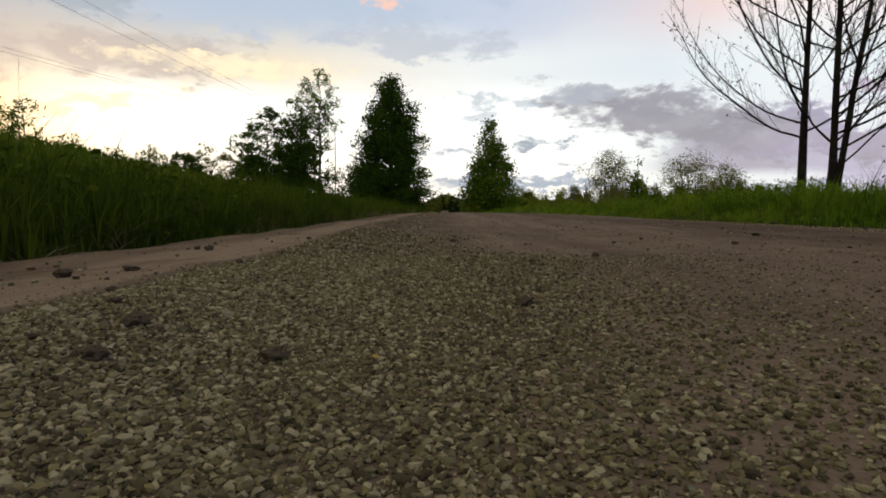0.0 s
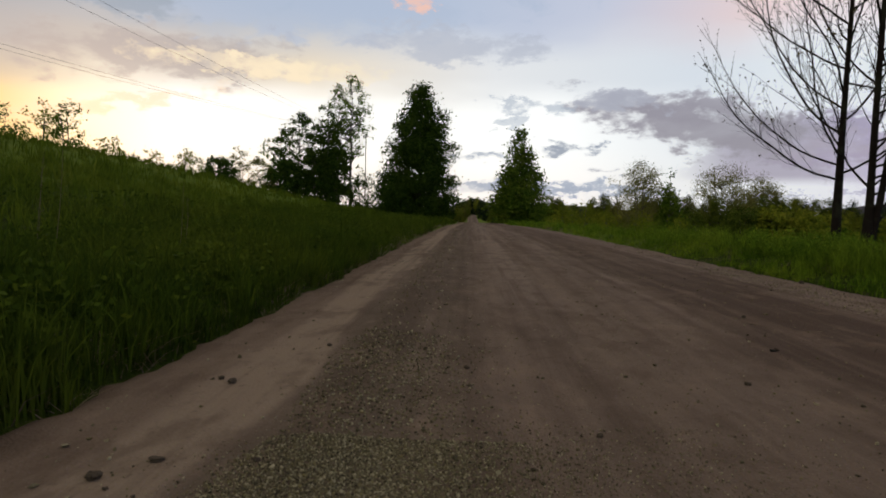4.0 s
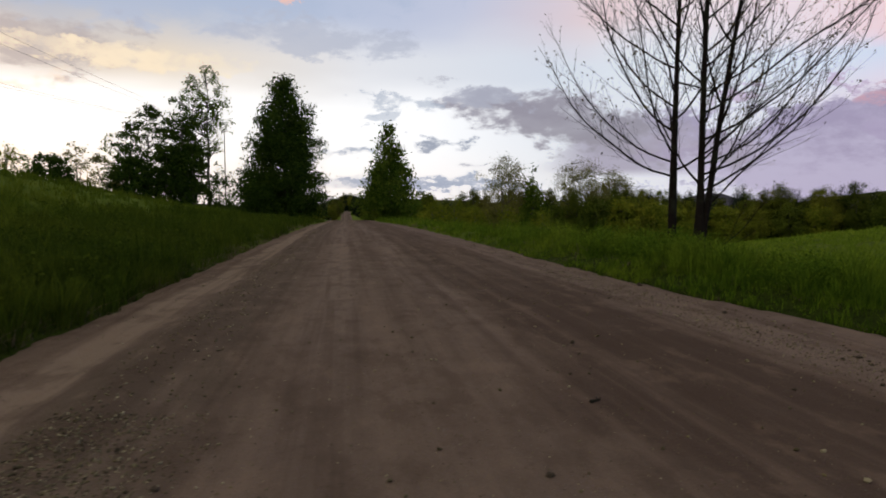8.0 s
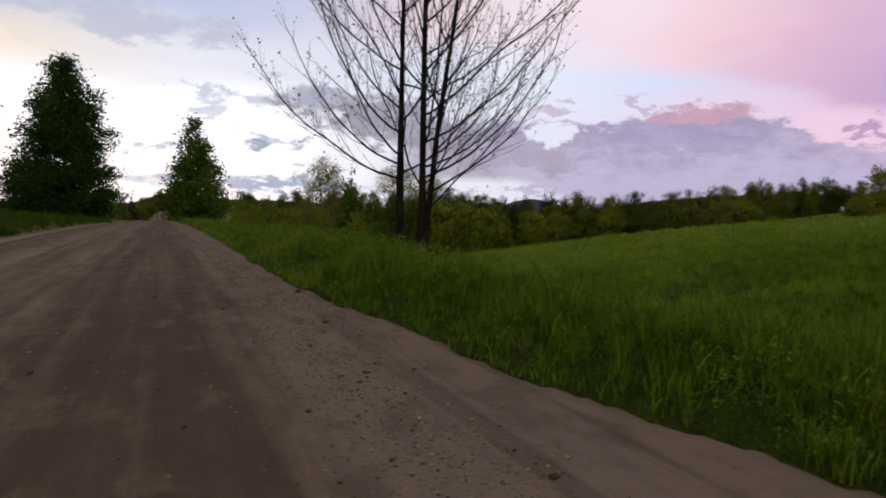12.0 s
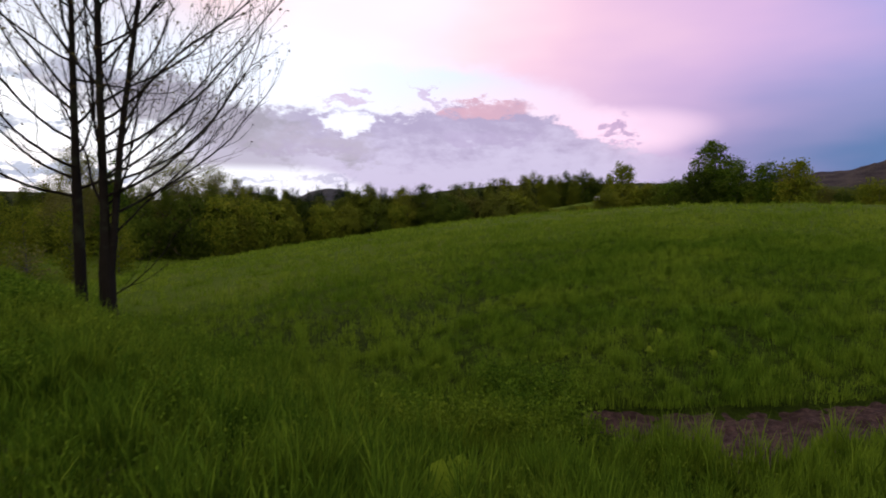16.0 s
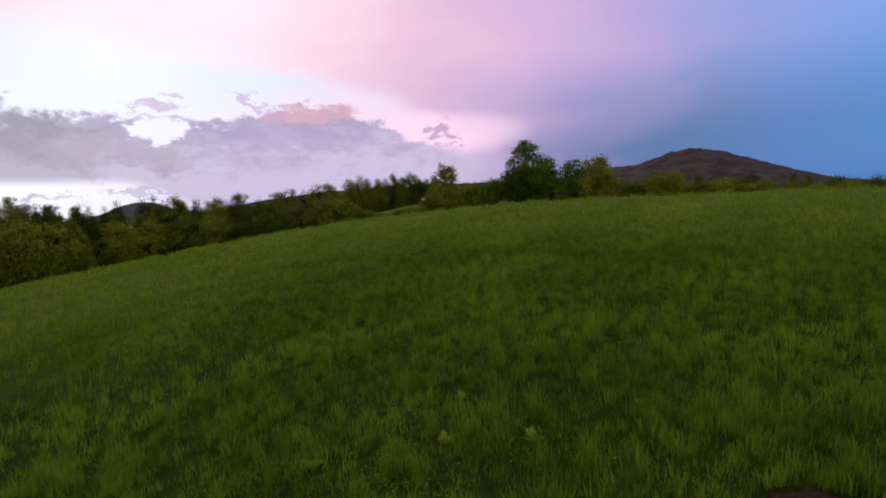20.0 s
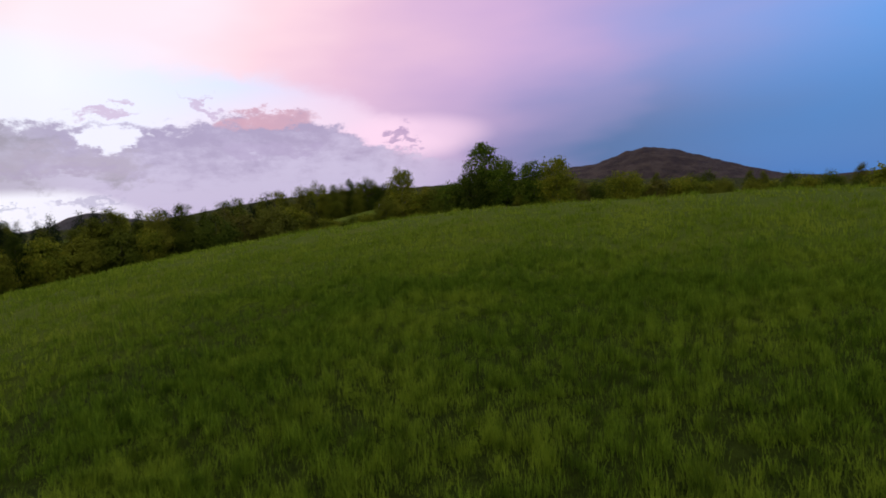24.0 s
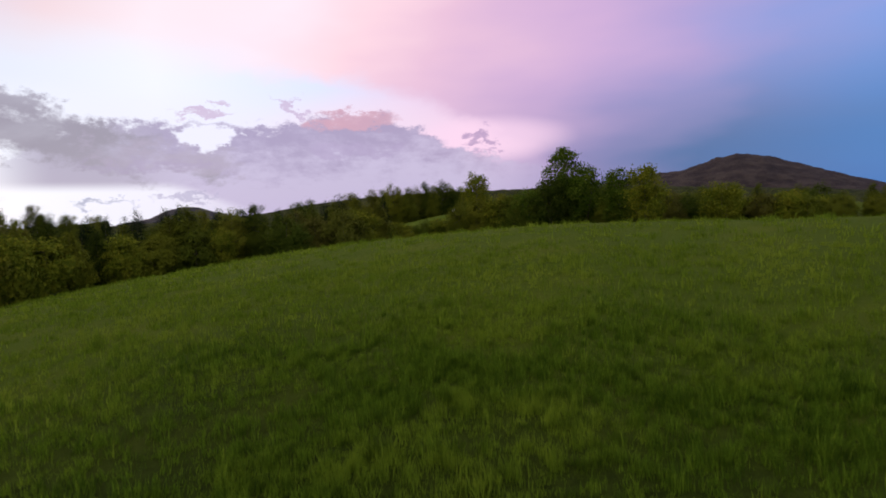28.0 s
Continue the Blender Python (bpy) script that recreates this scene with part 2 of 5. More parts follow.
    # bright edges: the lit streak over the glow and the pink puff above the road
    for a0, e0, sa, se, slope, rgb, dens, rag in [(-18.5, 12.6, 9.5, 0.8, -0.02, (266, 246, 214), 0.9, 1.0), (-31, 8.6, 7, 0.7, 0.2, (262, 232, 206), 0.8, 1.0),
                                                  (-5.0, 19.2, 2.4, 0.8, 0.1, (255, 206, 190), 0.9, 1.6)]:
        da = n.math("SUBTRACT", az, a0)
        de = n.math("SUBTRACT", n.math("SUBTRACT", el, e0), n.math("MULTIPLY", da, slope))
        q = n.math("ADD", n.math("POWER", n.math("ABSOLUTE", n.math("DIVIDE", da, sa)), 2.0),
                   n.math("POWER", n.math("ABSOLUTE", n.math("DIVIDE", de, se)), 2.0))
        v = n.math("ADD", n.math("SUBTRACT", 1.0, q), n.math("MULTIPLY", n.math("SUBTRACT", fine, 0.5), rag * 3.2))
        col = n.mix(n.math("MULTIPLY", n.step(v, -0.7, 1.3), dens), col, s2l(*rgb))
    col = n.mix(n.math("MULTIPLY", n.math("SUBTRACT", fine, 0.35), 0.22), col, (0.5, 0.5, 0.56, 1), "SOFT_LIGHT")
    az, el = az0, el0
    behind = n.step(n.math("ABSOLUTE", n.math("SUBTRACT", az, 25.0)), 95.0, 135.0)
    behind = n.math("MAXIMUM", behind, n.step(az, -95.0, -130.0))
    col = n.mix(behind, col, n.ramp(n.math("DIVIDE", el, 60.0), [(0.0, s2l(196, 188, 202)), (0.4, s2l(222, 212, 214)), (1.0, s2l(222, 210, 190))]))
    col = n.mix(n.step(el, 0.3, -4.0), col, (0.06, 0.07, 0.05, 1))

    sky = n.t.nodes.new("ShaderNodeTexSky")
    sky.sky_type, sky.sun_disc = "NISHITA", False
    sky.sun_elevation, sky.sun_rotation = radians(SUN_EL), radians(SUN_AZ)
    bg_sky = n.t.nodes.new("ShaderNodeBackground")
    n.put(bg_sky.inputs[0], sky.outputs[0])
    bg_sky.inputs[1].default_value = SKY_NISHITA
    bg = n.t.nodes.new("ShaderNodeBackground")
    n.put(bg.inputs[0], col)
    bg.inputs[1].default_value = SKY_CLOUD
    add = n.t.nodes.new("ShaderNodeAddShader")
    n.put(add.inputs[0], bg.outputs[0]), n.put(add.inputs[1], bg_sky.outputs[0])
    out = n.t.nodes.new("ShaderNodeOutputWorld")
    n.put(out.inputs[0], add.outputs[0])


SKY_NISHITA, SKY_CLOUD = 0.02, 1.08
build_sky()
sun = new("sun", bpy.data.lights.new("sun", "SUN"))
sun.data.energy, sun.data.angle, sun.data.color = 0.5, radians(12), (1.0, 0.78, 0.52)
sun.matrix_world = look((0, 0, 50), (-50 * math.sin(radians(SUN_AZ)), -50 * math.cos(radians(SUN_AZ)), 50 - 50 * math.tan(radians(SUN_EL + 3))))


# ---------------------------------------------------------------- materials
def material(name, rough=0.9):
    m = bpy.data.materials.new(name)
    m.use_nodes = True
    n = Nodes(m.node_tree)
    p = n.t.nodes.new("ShaderNodeBsdfPrincipled")
    out = n.t.nodes.new("ShaderNodeOutputMaterial")
    n.t.links.new(p.outputs[0], out.inputs[0])
    p.inputs["Roughness"].default_value = rough
    p.inputs["Specular IOR Level"].default_value = 0.03
    return m, n, p, out


def leafy(name, dark, light, accent, transl=0.3, scale=0.6, by_object=0.0, vary=1.0):
    """Leaves or blades: colour by island and by patches, some light passing through."""
    m, n, p, out = material(name, 0.85)
    p.inputs["Specular IOR Level"].default_value = 0.02
    r = n.island()
    c = n.mix(n.math("ADD", 0.5 * (1 - vary), n.math("MULTIPLY", r, vary)), dark + (1,), light + (1,))
    c = n.mix(n.math("MULTIPLY", n.step(r, 0.86, 1.0), 0.7 * vary), c, accent + (1,))
    patch = n.noise(n.position(), scale, 3)
    c = n.mix(n.math("MULTIPLY", n.step(patch, 0.42, 0.68), 0.5), c, accent + (1,))
    tuft = n.noise(n.position(), scale * 12.0, 2)
    c = n.mix(n.math("MULTIPLY", n.step(tuft, 0.47, 0.64), 0.66), c, dark + (1,))
    if by_object:
        kinds = n.ramp(n.random(), [(0.0, (0.034, 0.058, 0.010, 1)), (0.22, (0.085, 0.125, 0.015, 1)), (0.42, (0.150, 0.180, 0.020, 1)), (0.58, (0.050, 0.078, 0.012, 1)),
                                    (0.75, (0.220, 0.240, 0.024, 1)), (0.90, (0.130, 0.120, 0.030, 1)), (1.0, (0.150, 0.200, 0.020, 1))])
        kinds = n.mix(n.math("MULTIPLY", r, 0.25), kinds, light + (1,))
        c = n.mix(by_object, c, kinds)
    n.put(p.inputs["Base Color"], c)
    tr = n.t.nodes.new("ShaderNodeBsdfTranslucent")
    n.put(tr.inputs[0], c)
    mx = n.t.nodes.new("ShaderNodeMixShader")
    mx.inputs[0].default_value = transl
    n.put(mx.inputs[1], p.outputs[0]), n.put(mx.inputs[2], tr.outputs[0]), n.put(out.inputs[0], mx.outputs[0])
    return m


def bark(name, a, b):
    m, n, p, out = material(name, 0.95)
    x, y, z = n.split(n.position())
    v = n.xyz(n.math("MULTIPLY", x, 1.0), y, n.math("MULTIPLY", z, 0.22))
    f = n.noise(v, 42, 5, 0.65)
    g = n.noise(n.position(), 3.0, 3)
    c = n.mix(f, a + (1,), b + (1,))
    c = n.mix(n.math("MULTIPLY", n.step(g, 0.5, 0.7), 0.45), c, (0.05, 0.06, 0.035, 1))
    n.put(p.inputs["Base Color"], c)
    n.put(p.inputs["Normal"], n.bump(f, 0.8, 0.015))
    return m


def make_road_material():
    m, n, p, out = material("packed_gravel", 0.95)
    pos = n.position()
    x, y, z = n.split(pos)
    wob = n.math("MULTIPLY", n.math("SUBTRACT", n.noise(n.xyz(x, n.math("MULTIPLY", y, 0.35), 0.0), 1.6, 4), 0.5), 0.5)
    xs = n.math("ADD", x, wob)
    streak = n.noise(n.xyz(n.math("MULTIPLY", x, 2.2), n.math("MULTIPLY", y, 0.10), 0.0), 1.5, 5, 0.6)
    patch = n.noise(pos, 0.7, 4, 0.6)
    grit = n.noise(pos, 140, 3, 0.7)
    stone = n.voronoi(pos, 75)
    stone_c = n.voronoi(pos, 75, 1)
    fine = n.noise(pos, 18, 5, 0.65)
    base = n.mix(streak, (0.096, 0.073, 0.053, 1), (0.156, 0.121, 0.090, 1))
    base = n.mix(n.math("MULTIPLY", n.step(patch, 0.40, 0.75), 0.35), base, (0.084, 0.060, 0.042, 1))
    # clean sand between the grass and the gravel windrow
    sand = n.math("MULTIPLY", n.step(xs, -0.66, -0.74), n.step(xs, -1.12, -1.0))
    outer = n.step(xs, -1.0, -1.12)
    base = n.mix(n.math("MULTIPLY", outer, 0.5), base, (0.120, 0.090, 0.058, 1))
    base = n.mix(n.math("MULTIPLY", sand, 0.85), base, (0.215, 0.170, 0.118, 1))
    edge_r = n.step(xs, 3.15, 3.45)
    # Dark gravel band, darkened further for the shade between its pebbles.
    loose = n.math("MULTIPLY", n.step(xs, -0.72, -0.60), n.step(xs, 0.25, -0.15))
    base = n.mix(n.math("MULTIPLY", loose, 0.55), base, (0.062, 0.050, 0.032, 1))
    # pale wheel tracks on the near lane
    lane = n.math("MULTIPLY", n.math("MAXIMUM", n.step(n.math("ABSOLUTE", n.math("SUBTRACT", xs, 0.55)), 0.30, 0.12), n.step(n.math("ABSOLUTE", n.math("SUBTRACT", xs, 1.55)), 0.30, 0.10)), n.step(y, 2.0, 7.0))
    base = n.mix(n.math("MULTIPLY", lane, 0.35), base, (0.230, 0.184, 0.142, 1))
    # damp, churned tracks on the far side of the crown
    damp = n.math("MULTIPLY", n.step(n.noise(n.xyz(n.math("MULTIPLY", x, 1.3), n.math("MULTIPLY", y, 0.11), 3.0), 1.2, 5, 0.62), 0.36, 0.60),
                  n.math("MULTIPLY", n.step(x, 0.9, 2.0), n.step(x, 3.5, 3.1)))
    shore = n.math("MULTIPLY", n.math("SUBTRACT", n.noise(n.xyz(x, n.math("MULTIPLY", y, 0.5), 6.0), 1.1, 5, 0.6), 0.5), 1.7)
    band = n.math("ABSOLUTE", n.math("SUBTRACT", n.math("ADD", x, shore), 2.55))
    damp = n.math("MAXIMUM", n.math("MULTIPLY", damp, 0.7), n.math("MULTIPLY", n.step(band, 0.72, 0.52), n.math("ADD", 0.60, n.math("MULTIPLY", n.step(y, 11.0, 4.0), 0.30))))
    base = n.mix(n.math("MULTIPLY", damp, 0.72), base, (0.050, 0.034, 0.024, 1))
    base = n.mix(n.math("MULTIPLY", edge_r, 0.6), base, (0.165, 0.128, 0.104, 1))
    base = n.mix(n.math("MULTIPLY", n.step(grit, 0.35, 0.75), n.math("SUBTRACT", 0.30, n.math("MULTIPLY", damp, 0.22))), base, (0.20, 0.158, 0.115, 1))
    base = n.mix(n.math("MULTIPLY", n.step(n.math("ADD", stone, n.math("MULTIPLY", fine, 0.3)), 0.36, 0.22), 0.30), base, n.mix(0.75, stone_c, (0.20, 0.165, 0.13, 1)))
    base = n.mix(n.math("MULTIPLY", n.step(fine, 0.56, 0.72), 0.4), base, (0.07, 0.055, 0.042, 1))
    wheel = n.noise(n.xyz(n.math("MULTIPLY", x, 4.6), n.math("MULTIPLY", y, 0.10), 7.0), 1.3, 4, 0.6)
    base = n.mix(n.math("MULTIPLY", n.step(wheel, 0.48, 0.66), 0.42), base, (0.060, 0.042, 0.030, 1))
    base = n.mix(n.math("MULTIPLY", n.step(wheel, 0.50, 0.34), 0.30), base, (0.190, 0.145, 0.105, 1))
    blot = n.noise(n.xyz(x, n.math("MULTIPLY", y, 0.55), 5.0), 4.5, 5, 0.62)
    base = n.mix(n.math("MULTIPLY", n.step(blot, 0.47, 0.64), 0.42), base, (0.066, 0.047, 0.033, 1))
    base = n.mix(n.math("MULTIPLY", n.step(blot, 0.46, 0.32), 0.35), base, (0.200, 0.150, 0.104, 1))
    n.put(p.inputs["Base Color"], base)
    h = n.math("ADD", n.math("MULTIPLY", grit, 0.35), n.math("ADD", n.math("MULTIPLY", stone, -0.6), fine))
    n.put(p.inputs["Normal"], n.bump(h, 0.7, 0.012))
    return m


def make_ground_material():
    m, n, p, out = material("meadow_soil_gap_shade", 0.95)
    pos = n.position()
    x, y, z = n.split(pos)
    a = n.noise(pos, 0.25, 5, 0.6)
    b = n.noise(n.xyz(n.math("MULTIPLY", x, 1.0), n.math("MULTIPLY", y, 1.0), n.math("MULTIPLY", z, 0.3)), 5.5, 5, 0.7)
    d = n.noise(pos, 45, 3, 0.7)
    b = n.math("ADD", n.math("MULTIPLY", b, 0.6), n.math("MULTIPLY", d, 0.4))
    # Dark near soil paints in the shade between tufts; paler turf lies beyond.
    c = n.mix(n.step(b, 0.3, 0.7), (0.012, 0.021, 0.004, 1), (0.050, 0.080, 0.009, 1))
    pale_turf = n.mix(b, (0.050, 0.085, 0.009, 1), (0.120, 0.180, 0.016, 1))
    pale_turf = n.mix(n.math("MULTIPLY", n.step(a, 0.45, 0.7), 0.5), pale_turf, (0.140, 0.175, 0.019, 1))
    far = n.math("MAXIMUM", n.step(n.math("ADD", x, n.math("MULTIPLY", a, 8.0)), 20.0, 32.0), n.step(n.math("ADD", y, n.math("MULTIPLY", a, 8.0)), 13.0, 24.0))
    c = n.mix(n.math("MAXIMUM", far, n.step(x, -6.0, -16.0)), c, pale_turf)
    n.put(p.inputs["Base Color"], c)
    n.put(p.inputs["Normal"], n.bump(b, 0.9, 0.15))
    return m


def make_hill_material(name, a, b, scale=0.03):
    m, n, p, out = material(name, 1.0)
    f = n.noise(n.position(), scale, 6, 0.7)
    g = n.noise(n.position(), scale * 0.12, 3)
    c = n.mix(n.step(f, 0.3, 0.7), a + (1,), b + (1,))
    c = n.mix(n.math("MULTIPLY", n.step(g, 0.45, 0.65), 0.45), c, tuple(0.5 * (i + j) + 0.01 for i, j in zip(a, b)) + (1,))
    n.put(p.inputs["Base Color"], c)
    n.put(p.inputs["Normal"], n.bump(f, 1.0, 0.5 / scale))
    return m


def plain(name, col, rough=0.6, var=0.25, metal=0.0, scale=8.0):
    m, n, p, out = material(name, rough)
    f = n.noise(n.position(), scale, 5, 0.6)
    d = tuple(c * (1 - var) for c in col)
    n.put(p.inputs["Base Color"], n.mix(f, d + (1,), col + (1,)))
    p.inputs["Metallic"].default_value = metal
    return m


def make_stone_material(name, shades):
    m, n, p, out = material(name, 0.9)
    r = n.island()
    c = n.ramp(r, [(i / (len(shades) - 1), s + (1,)) for i, s in enumerate(shades)])
    f = n.noise(n.position(), 160, 4, 0.7)
    n.put(p.inputs["Base Color"], n.mix(n.math("MULTIPLY", f, 0.6), c, (0.05, 0.043, 0.030, 1)))
    n.put(p.inputs["Normal"], n.bump(f, 0.5, 0.003))
    return m


M_ROAD = make_road_material()
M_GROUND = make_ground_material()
def make_mud_material():
    m, n, p, out = material("wet_mud", 0.7)
    pos = n.position()
    x, y, z = n.split(pos)
    along = n.xyz(n.math("ADD", n.math("MULTIPLY", x, 0.8), n.math("MULTIPLY", y, -0.6)), n.math("MULTIPLY", n.math("ADD", n.math("MULTIPLY", x, 0.6), n.math("MULTIPLY", y, 0.8)), 4.0), z)
    rut = n.noise(along, 1.6, 5, 0.65)
    clod = n.noise(pos, 14, 5, 0.7)
    c = n.mix(n.step(clod, 0.3, 0.7), (0.034, 0.020, 0.019, 1), (0.120, 0.076, 0.068, 1))
    c = n.mix(n.math("MULTIPLY", n.step(rut, 0.42, 0.62), 0.6), c, (0.032, 0.019, 0.018, 1))
    n.put(p.inputs["Base Color"], c)
    n.put(p.inputs["Normal"], n.bump(n.math("ADD", clod, n.math("MULTIPLY", rut, -1.0)), 1.0, 0.06))
    return m


M_MUD = make_mud_material()
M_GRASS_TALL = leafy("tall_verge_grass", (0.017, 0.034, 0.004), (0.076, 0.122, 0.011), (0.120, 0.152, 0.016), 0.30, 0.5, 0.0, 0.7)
M_GRASS_FIELD = leafy("field_grass", (0.028, 0.066, 0.006), (0.195, 0.335, 0.024), (0.270, 0.370, 0.031), 0.30, 0.35, 0.0, 0.6)
# Same grass, paler: the lighter look at low view angles is in the colour.
M_HAY = leafy("pale_hayfield_grass", (0.080, 0.140, 0.012), (0.235, 0.355, 0.028), (0.310, 0.395, 0.043), 0.42, 0.3, 0.0, 0.5)
M_VERGE = leafy("green_verge_grass", (0.026, 0.064, 0.006), (0.165, 0.280, 0.020), (0.250, 0.325, 0.028), 0.34, 0.6, 0.0, 0.7)
M_GRASS_HILL = leafy("hillside_grass", (0.042, 0.074, 0.008), (0.118, 0.172, 0.015), (0.165, 0.198, 0.020), 0.36, 0.25, 0.0, 0.5)
M_WEED = leafy("broad_weed_leaves", (0.12, 0.20, 0.016), (0.23, 0.32, 0.022), (0.28, 0.34, 0.03), 0.4)
M_STALK = leafy("dry_stalks", (0.10, 0.085, 0.05), (0.18, 0.15, 0.08), (0.2, 0.17, 0.1), 0.15)
M_BARK_DARK = bark("dark_wet_bark", (0.009, 0.008, 0.006), (0.028, 0.023, 0.019))
M_BARK_GREY = bark("grey_bark", (0.06, 0.055, 0.045), (0.18, 0.165, 0.14))
M_BUD = leafy("swelling_buds", (0.05, 0.035, 0.018), (0.12, 0.09, 0.03), (0.14, 0.14, 0.04), 0.25)
M_LEAF_DARK = leafy("dark_dense_leaves", (0.016, 0.038, 0.006), (0.062, 0.112, 0.014), (0.095, 0.150, 0.020), 0.3)
M_LEAF_MID = leafy("fresh_green_leaves", (0.034, 0.072, 0.008), (0.120, 0.205, 0.020), (0.190, 0.245, 0.030), 0.35)
M_LEAF_YELLOW = leafy("yellow_green_spring_leaves", (0.090, 0.130, 0.012), (0.230, 0.270, 0.024), (0.290, 0.290, 0.030), 0.4)
M_LEAF_PALE = leafy("pale_young_leaves", (0.10, 0.108, 0.030), (0.215, 0.215, 0.062), (0.26, 0.25, 0.075), 0.45)
M_LEAF_WOOD = leafy("woodland_leaves", (0.024, 0.052, 0.006), (0.100, 0.150, 0.014), (0.270, 0.270, 0.028), 0.3, 0.12, 0.8)
M_NEEDLE = leafy("spruce_needles", (0.008, 0.018, 0.007), (0.026, 0.045, 0.014), (0.03, 0.05, 0.018), 0.1)
M_HILL = make_hill_material("wooded_ridge", (0.016, 0.026, 0.010), (0.070, 0.080, 0.026), 0.09)
# Distance haze is mixed into the next two base colours.
M_MOUNTAIN = make_hill_material("hazy_bare_spring_mountain_woods", (0.034, 0.030, 0.037), (0.088, 0.074, 0.072), 0.016)
M_PEAK = make_hill_material("far_hazy_hill", (0.050, 0.050, 0.062), (0.085, 0.086, 0.100), 0.012)
M_PEBBLE = make_stone_material("mixed_pebbles", [(0.030, 0.027, 0.015), (0.12, 0.110, 0.058), (0.19, 0.175, 0.092), (0.40, 0.37, 0.22), (0.055, 0.050, 0.026), (0.22, 0.195, 0.085)])
M_ROCK = make_stone_material("field_stone", [(0.034, 0.028, 0.019), (0.080, 0.066, 0.045), (0.052, 0.043, 0.030)])
M_POLE = bark("weathered_pole_wood", (0.07, 0.06, 0.05), (0.16, 0.14, 0.12))
M_WIRE = plain("aluminium_wire", (0.16, 0.16, 0.17), 0.5, 0.2, 0.6)
M_WHITE = plain("white_painted_boards", (0.78, 0.78, 0.76), 0.6, 0.08)
M_ROOF = plain("grey_metal_roof", (0.42, 0.43, 0.45), 0.45, 0.15, 0.3)
M_DARKWIN = plain("dark_glass", (0.03, 0.035, 0.04), 0.1, 0.2)


# ---------------------------------------------------------------- mesh helpers
def mesh(name, V, tris=None, quads=None, smooth=False):
    me = bpy.data.meshes.new(name)
    V = np.asarray(V, np.float32)
    tris = np.zeros((0, 3), np.int32) if tris is None else np.asarray(tris, np.int32)
    quads = np.zeros((0, 4), np.int32) if quads is None else np.asarray(quads, np.int32)
    me.vertices.add(len(V))
    me.vertices.foreach_set("co", V.ravel())
    me.loops.add(tris.size + quads.size)
    me.loops.foreach_set("vertex_index", np.concatenate([tris.ravel(), quads.ravel()]))
    me.polygons.add(len(tris) + len(quads))
    starts = np.concatenate([np.arange(len(tris)) * 3, tris.size + np.arange(len(quads)) * 4]).astype(np.int32)
    me.polygons.foreach_set("loop_start", starts)
    me.polygons.foreach_set("use_smooth", np.full(len(starts), smooth))
    me.update(calc_edges=True)
    return me


def part(name, me, mat, parent=None, label=""):
    ob = new(name, me)
    if not me.materials:
        me.materials.append(mat)
    if parent is not None:
        ob.parent = parent
    return tagged(ob, label)


def empty(name, x, y, z, label, category, group="", kind=""):
    ob = new(name)
    ob.location = (x, y, z)
    ob.empty_display_size = 0.3
    return tagged(ob, label, category, group, kind)


def tubes(lines, sides=6):
    """Tapered tubes: each line is (points (n,3), radii (n,))."""
    V, Q, base = [], [], 0
    ang = np.arange(sides) * 2 * np.pi / sides
    for pts, rad in lines:
        pts = np.asarray(pts, float)
        n = len(pts)
        d = np.gradient(pts, axis=0)
        d /= np.linalg.norm(d, axis=1, keepdims=True) + 1e-9
        up = np.where(np.abs(d[:, 2:3]) > 0.9, np.array([[1.0, 0, 0]]), np.array([[0, 0, 1.0]]))
        a = np.cross(d, up)
        a /= np.linalg.norm(a, axis=1, keepdims=True) + 1e-9
        b = np.cross(d, a)
        ring = pts[:, None] + np.asarray(rad)[:, None, None] * (np.cos(ang)[None, :, None] * a[:, None] + np.sin(ang)[None, :, None] * b[:, None])
        V.append(ring.reshape(-1, 3))
        i = np.arange(n - 1)[:, None] * sides + np.arange(sides)[None]
        j = np.arange(n - 1)[:, None] * sides + (np.arange(sides)[None] + 1) % sides
        Q.append(base + np.stack([i, j, j + sides, i + sides], -1).reshape(-1, 4))
        base += n * sides
    return np.concatenate(V), np.concatenate(Q)


def blades(rng, x, y, z, h, w, lean=0.35):
    """Grass blades: bent, tapered, each an island of its own."""
    n = len(x)
    th = rng.uniform(0, 2 * np.pi, n)
    ph = rng.uniform(0, 2 * np.pi, n)
    side = np.stack([np.cos(th), np.sin(th), np.zeros(n)], 1) * (w / 2)[:, None]
    bend = np.stack([np.cos(ph), np.sin(ph), np.zeros(n)], 1) * (h * rng.uniform(0.1, 1.0, n) * lean)[:, None]
    b = np.stack([x, y, z], 1)
    up = np.array([0, 0, 1.0])
    m = b + up * (h * 0.55)[:, None] + bend * 0.35
    t = b + up * (h * rng.uniform(0.82, 1.0, n))[:, None] + bend
    V = np.stack([b - side, b + side, m + side * 0.8, m - side * 0.8, t], 1).reshape(-1, 3)
    k = np.arange(n)[:, None] * 5
    return V, k + np.array([[3, 2, 4]]), k + np.array([[0, 1, 2, 3]])


